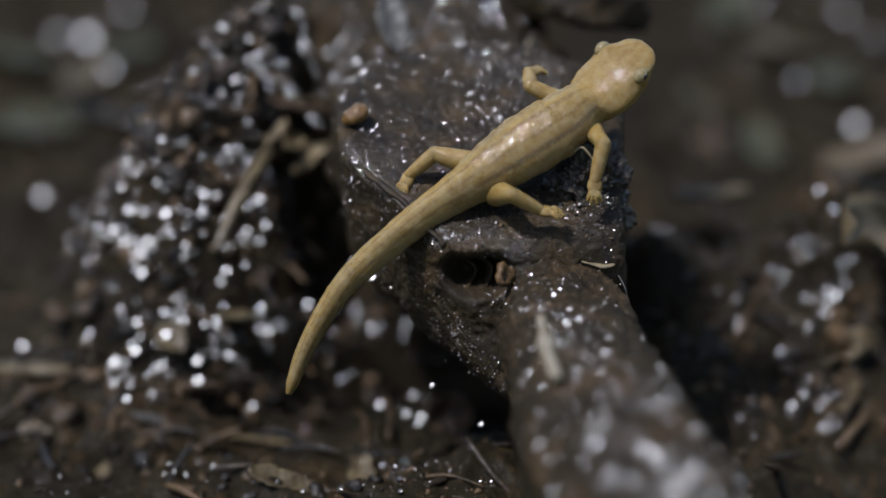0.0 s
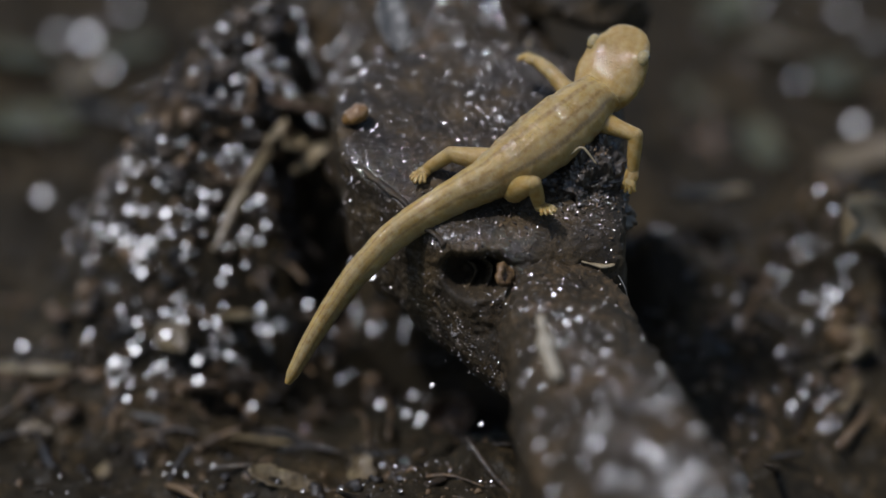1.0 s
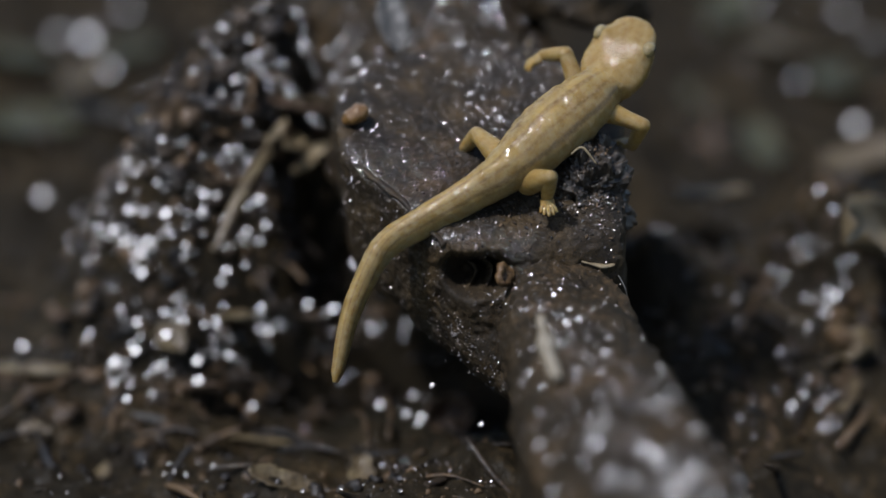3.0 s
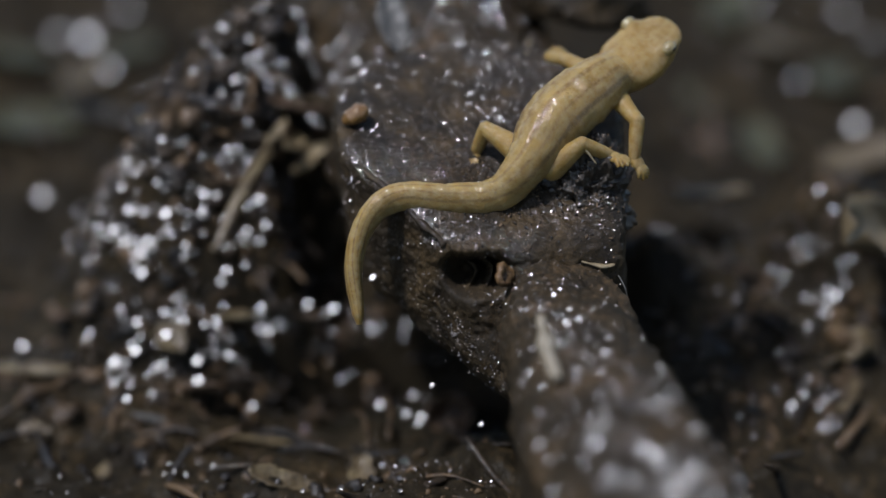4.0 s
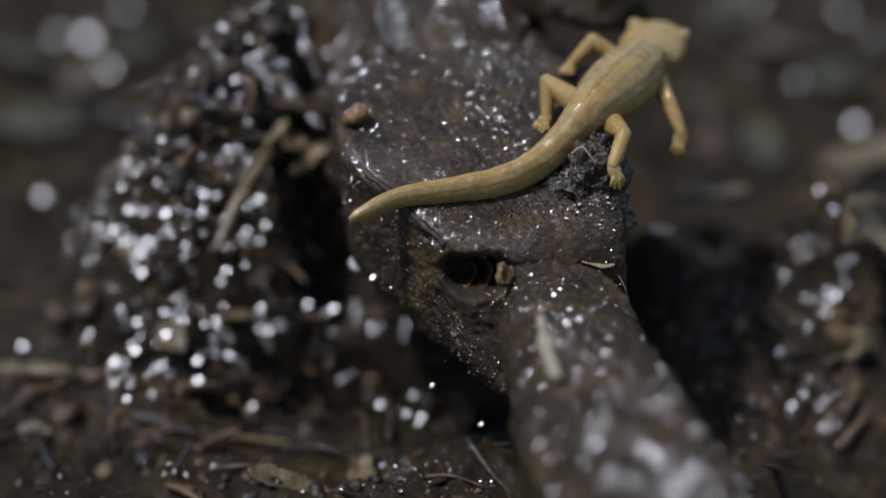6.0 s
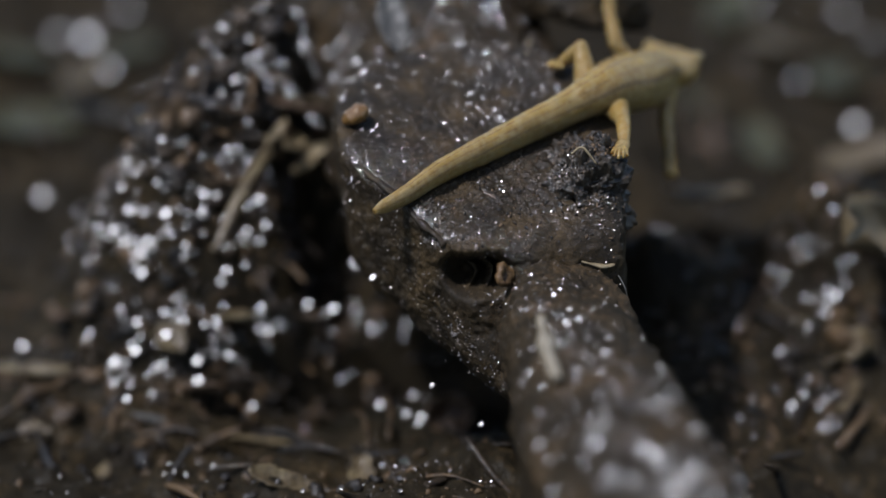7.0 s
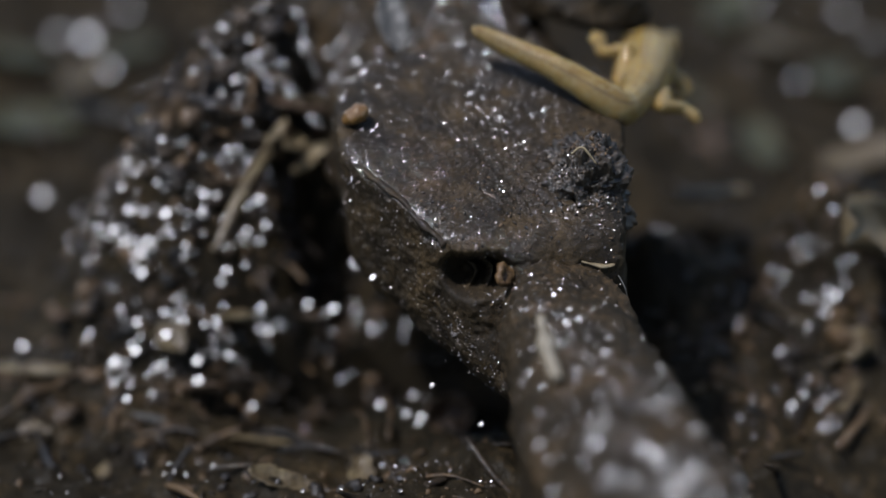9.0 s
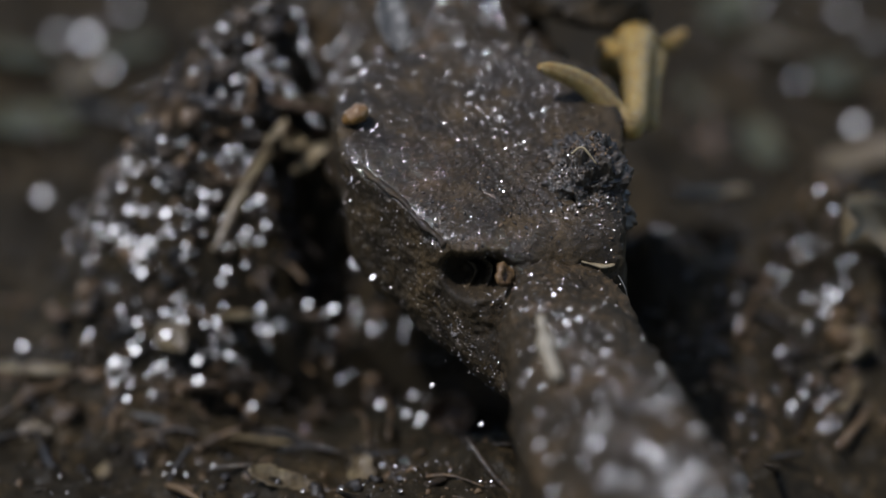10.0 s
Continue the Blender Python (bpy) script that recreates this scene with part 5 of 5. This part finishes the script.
    posture(7.5,
            ((19.54, 28.16, 2.77), (18.53, 25.03, 3.36), (17.35, 21.61, 3.83), (16.06, 18.65, 4.30), (14.50, 15.47, 5.19), (12.80, 12.05, 6.46), (10.59, 10.62, 6.19), (7.27, 8.70, 5.67), (3.96, 6.75, 5.10), (0.25, 4.41, 4.25), (-2.19, 2.69, 3.46), (-4.04, 1.26, 2.78)),
            ((14.08, 20.91, 6.21), (13.22, 22.69, 7.31), (12.81, 23.61, 8.10)),
            ((17.37, 17.70, 0.67), (17.44, 16.21, -1.52), (17.88, 15.12, -3.42)),
            ((10.76, 14.61, 8.50), (9.18, 15.55, 7.34), (8.15, 14.56, 7.62)),
            ((14.42, 8.09, 5.61), (14.75, 7.01, 3.75), (14.09, 6.10, 2.17)))
    posture(8.0,
            ((19.54, 28.16, 2.77), (18.53, 25.03, 3.36), (17.35, 21.61, 3.83), (16.06, 18.65, 4.30), (14.50, 15.47, 5.19), (12.80, 12.05, 6.46), (10.59, 10.62, 6.19), (7.27, 8.70, 5.67), (3.96, 6.75, 5.10), (0.25, 4.41, 4.25), (-2.19, 2.69, 3.46), (-4.04, 1.26, 2.78)),
            ((14.08, 20.91, 6.21), (13.22, 22.69, 7.31), (12.81, 23.61, 8.10)),
            ((17.37, 17.70, 0.67), (17.44, 16.21, -1.52), (17.88, 15.12, -3.42)),
            ((10.76, 14.61, 8.50), (9.18, 15.55, 7.34), (8.15, 14.56, 7.62)),
            ((14.42, 8.09, 5.61), (14.75, 7.01, 3.75), (14.09, 6.10, 2.17)))
    posture(8.5,
            ((19.32, 29.89, 2.77), (18.49, 26.75, 3.34), (17.46, 23.05, 3.92), (16.40, 19.85, 4.39), (15.01, 16.56, 5.08), (13.40, 13.28, 5.99), (11.20, 11.75, 5.95), (7.73, 9.83, 5.42), (4.82, 8.09, 4.82), (2.68, 6.56, 4.36), (0.66, 5.05, 3.95), (-1.43, 3.94, 3.43)),
            ((14.36, 23.03, 5.89), (13.09, 24.43, 6.31), (12.33, 25.42, 6.83)),
            ((18.34, 19.65, 2.04), (19.58, 20.50, 1.51), (20.26, 21.04, 1.44)),
            ((12.51, 16.70, 7.92), (10.88, 18.01, 7.20), (9.73, 16.83, 6.15)),
            ((14.81, 9.86, 5.08), (15.11, 9.47, 3.21), (14.02, 8.72, 1.90)))
    posture(8.6,
            ((18.52, 30.34, 2.96), (17.99, 27.39, 3.44), (17.35, 23.95, 3.88), (16.56, 20.75, 4.34), (15.40, 17.21, 5.00), (13.77, 13.72, 5.96), (11.86, 12.26, 6.03), (9.05, 10.42, 5.64), (6.49, 8.72, 5.10), (4.18, 7.03, 4.58), (1.97, 5.53, 3.98), (-0.16, 4.25, 3.36)),
            ((14.96, 23.94, 5.46), (14.14, 25.34, 5.89), (13.51, 26.33, 6.41)),
            ((18.20, 19.38, 2.57), (19.61, 20.23, 2.24), (20.38, 20.77, 1.98)),
            ((13.09, 17.47, 7.27), (11.63, 19.05, 7.00), (10.53, 19.89, 7.46)),
            ((14.93, 10.88, 4.84), (15.16, 10.66, 2.87), (13.98, 9.84, 1.44)))
    posture(8.7,
            ((17.20, 30.78, 3.31), (17.03, 28.12, 3.70), (16.87, 24.90, 4.12), (16.53, 21.69, 4.57), (15.76, 18.01, 5.19), (14.24, 14.36, 5.88), (12.95, 13.05, 6.20), (10.98, 11.70, 6.26), (8.40, 10.12, 5.93), (5.85, 8.27, 5.33), (3.46, 6.34, 4.57), (1.19, 4.55, 3.48)),
            ((16.63, 27.03, 2.81), (16.98, 28.26, 0.95), (17.06, 28.70, -0.28)),
            ((18.12, 20.09, 2.80), (19.67, 21.04, 2.44), (20.48, 21.40, 2.06)),
            ((13.43, 17.80, 6.83), (12.13, 20.04, 6.72), (11.01, 21.78, 7.73)),
            ((15.05, 11.92, 4.64), (15.18, 11.85, 2.53), (13.94, 10.96, 0.99)))
    posture(8.8,
            ((17.55, 32.66, 1.57), (17.25, 29.70, 2.45), (16.85, 26.53, 3.15), (16.37, 22.78, 3.85), (15.69, 18.60, 4.61), (14.61, 14.54, 5.18), (13.39, 12.89, 5.52), (11.22, 12.28, 6.07), (8.68, 12.16, 6.26), (6.14, 11.55, 6.01), (3.69, 10.44, 5.68), (1.33, 9.28, 5.47)),
            ((16.71, 27.70, 1.98), (17.06, 28.94, 0.12), (17.14, 29.37, -1.12)),
            ((18.21, 20.99, 2.36), (19.46, 21.31, 1.91), (19.95, 21.29, 0.87)),
            ((13.85, 17.95, 6.09), (13.13, 20.11, 6.83), (11.93, 21.52, 7.27)),
            ((15.18, 12.36, 4.41), (15.00, 12.25, 2.23), (13.98, 11.49, 0.90)))
    posture(8.9,
            ((17.59, 33.11, 1.35), (17.29, 30.16, 2.23), (16.87, 26.66, 2.98), (16.30, 22.85, 3.57), (15.64, 18.78, 4.13), (14.75, 14.90, 4.61), (13.32, 12.90, 5.14), (11.66, 12.44, 5.94), (9.54, 12.59, 6.61), (7.43, 12.72, 6.83), (5.11, 12.68, 6.76), (2.78, 12.24, 6.60)),
            ((16.70, 28.49, 1.35), (17.05, 29.72, -0.52), (17.13, 30.16, -1.77)),
            ((17.95, 21.62, 2.44), (19.15, 21.58, 1.37), (19.24, 21.13, 0.60)),
            ((13.94, 17.82, 5.86), (12.92, 19.96, 6.57), (11.75, 21.39, 7.05)),
            ((14.62, 12.70, 4.00), (14.61, 12.66, 1.92), (14.02, 11.72, 0.29)))
    posture(9.0,
            ((17.10, 34.79, 0.26), (16.90, 31.93, 1.30), (16.62, 28.57, 2.28), (16.15, 24.90, 3.13), (15.64, 21.12, 3.77), (15.12, 17.04, 4.32), (13.69, 13.09, 4.67), (11.84, 12.66, 5.92), (9.72, 13.31, 7.06), (7.25, 14.44, 8.01), (4.72, 15.47, 8.79), (2.22, 16.56, 9.68)),
            ((16.18, 29.28, 0.72), (16.53, 30.51, -1.16), (16.61, 30.94, -2.41)),
            ((17.50, 23.64, 2.94), (18.71, 24.09, 1.73), (19.16, 23.64, 0.95)),
            ((14.05, 19.08, 5.05), (13.10, 21.10, 5.54), (11.98, 22.71, 6.33)),
            ((16.67, 17.03, 3.50), (18.49, 16.71, 2.94), (20.57, 16.01, 1.73)))
    posture(9.1,
            ((15.07, 34.41, -4.40), (15.21, 33.14, -2.61), (15.27, 30.81, -0.64), (15.29, 27.83, 1.21), (15.26, 24.22, 2.96), (15.21, 20.26, 4.29), (14.30, 13.52, 3.82), (12.64, 12.77, 4.92), (10.99, 12.78, 6.14), (9.30, 13.31, 7.06), (7.53, 13.98, 7.81), (5.85, 14.65, 8.38)),
            ((13.91, 31.95, -2.65), (14.24, 33.16, -4.57), (14.30, 33.58, -5.84)),
            ((17.94, 28.19, 0.83), (19.27, 27.28, -0.76), (19.82, 26.54, -2.03)),
            ((14.15, 21.11, 4.56), (13.11, 22.45, 4.89), (12.07, 23.98, 5.54)),
            ((15.84, 16.83, 2.14), (16.06, 15.96, 0.64), (16.28, 15.09, -0.87)))
    posture(9.2,
            ((13.54, 34.51, -7.23), (13.79, 33.34, -5.25), (14.10, 31.77, -2.98), (14.42, 29.22, -0.38), (14.68, 25.85, 1.97), (14.87, 21.74, 4.06), (14.78, 14.21, 3.62), (13.14, 13.80, 4.40), (11.52, 13.72, 5.77), (9.91, 13.33, 6.58), (8.43, 12.63, 6.88), (7.22, 11.68, 6.74)),
            ((13.04, 32.14, -4.32), (13.35, 33.34, -6.26), (13.41, 33.75, -7.54)),
            ((17.70, 29.05, 0.32), (18.81, 27.41, -0.52), (19.64, 26.63, -1.87)),
            ((13.80, 23.23, 4.23), (12.98, 24.44, 4.34), (11.97, 25.80, 4.69)),
            ((15.45, 17.47, 2.26), (15.45, 16.29, 0.22), (14.92, 15.42, -1.29)))
    posture(9.5,
            ((13.54, 34.51, -7.23), (13.79, 33.34, -5.25), (14.10, 31.77, -2.98), (14.42, 29.22, -0.38), (14.68, 25.85, 1.97), (14.87, 21.74, 4.06), (14.82, 14.15, 3.51), (13.27, 13.76, 4.33), (11.69, 13.66, 5.66), (10.03, 13.28, 6.51), (8.52, 12.55, 6.73), (7.14, 11.49, 6.41)),
            ((13.04, 32.14, -4.32), (13.35, 33.34, -6.26), (13.41, 33.75, -7.54)),
            ((17.70, 29.05, 0.32), (18.81, 27.41, -0.52), (19.64, 26.63, -1.87)),
            ((13.80, 23.23, 4.23), (12.98, 24.44, 4.34), (11.97, 25.80, 4.69)),
            ((15.45, 17.47, 2.26), (15.45, 16.29, 0.22), (14.92, 15.42, -1.29)))
    posture(9.8,
            ((13.54, 34.51, -7.23), (13.79, 33.34, -5.25), (14.10, 31.77, -2.98), (14.42, 29.22, -0.38), (14.68, 25.85, 1.97), (14.87, 21.74, 4.06), (14.78, 14.17, 3.54), (13.14, 13.80, 4.40), (11.48, 13.66, 5.66), (9.78, 13.24, 6.43), (8.27, 12.46, 6.59), (6.89, 11.41, 6.26)),
            ((13.04, 32.14, -4.32), (13.35, 33.34, -6.26), (13.41, 33.75, -7.54)),
            ((17.70, 29.05, 0.32), (18.81, 27.41, -0.52), (19.64, 26.63, -1.87)),
            ((13.80, 23.23, 4.23), (12.98, 24.44, 4.34), (11.97, 25.80, 4.69)),
            ((15.45, 17.47, 2.26), (15.45, 16.29, 0.22), (14.92, 15.42, -1.29)))
    posture(9.9,
            ((13.93, 36.38, -6.99), (14.18, 35.21, -5.01), (14.58, 33.54, -2.91), (14.99, 30.95, -0.40), (15.20, 27.75, 2.06), (15.29, 24.04, 4.04), (14.57, 14.08, 3.40), (13.02, 13.71, 4.25), (11.39, 13.66, 5.66), (9.86, 13.41, 6.73), (8.35, 12.88, 7.32), (6.97, 12.12, 7.50)),
            ((14.29, 32.89, -1.03), (13.79, 33.61, -1.79), (13.29, 34.23, -2.72)),
            ((17.70, 30.79, 1.32), (18.53, 30.97, 1.65), (19.18, 31.06, 1.81)),
            ((14.14, 24.26, 4.03), (13.49, 25.48, 4.14), (12.72, 26.07, 4.16)),
            ((16.19, 17.65, 1.58), (16.19, 16.56, -0.32), (15.57, 15.73, -1.76)))
    posture(10.0,
            ((13.93, 36.38, -6.99), (14.18, 35.21, -5.01), (14.58, 33.54, -2.91), (14.99, 30.95, -0.40), (15.20, 27.75, 2.06), (15.29, 24.04, 4.04), (14.52, 13.89, 3.06), (12.97, 13.56, 4.00), (11.52, 13.64, 5.62), (10.16, 13.45, 6.80), (8.69, 13.09, 7.68), (7.14, 12.63, 8.37)),
            ((14.29, 32.89, -1.03), (13.79, 33.61, -1.79), (13.29, 34.23, -2.72)),
            ((17.70, 30.79, 1.32), (18.53, 30.97, 1.65), (19.18, 31.06, 1.81)),
            ((14.14, 24.26, 4.03), (13.49, 25.48, 4.14), (12.72, 26.07, 4.16)),
            ((16.19, 17.52, 1.35), (16.19, 16.56, -0.32), (15.57, 15.73, -1.76)))
    for a, b in ((2.7, 3.8), (5.7, 6.8)):
        for k in (0.25, 0.5, 0.75):
            POSTURES[a + (b - a) * k] = blend_posture(POSTURES[a], POSTURES[b], k * k * (3 - 2 * k))
    rows = {}
    for t in sorted(POSTURES):
        for ob, m in newt_rows(POSTURES[t], float(np.interp(t, (6.8, 8.6, 9.0), (0.0, 0.1, 0.3)))):
            rows.setdefault(ob, []).append((t, m))
    for ob, keyed in rows.items():
        walk(ob, keyed)


motions()
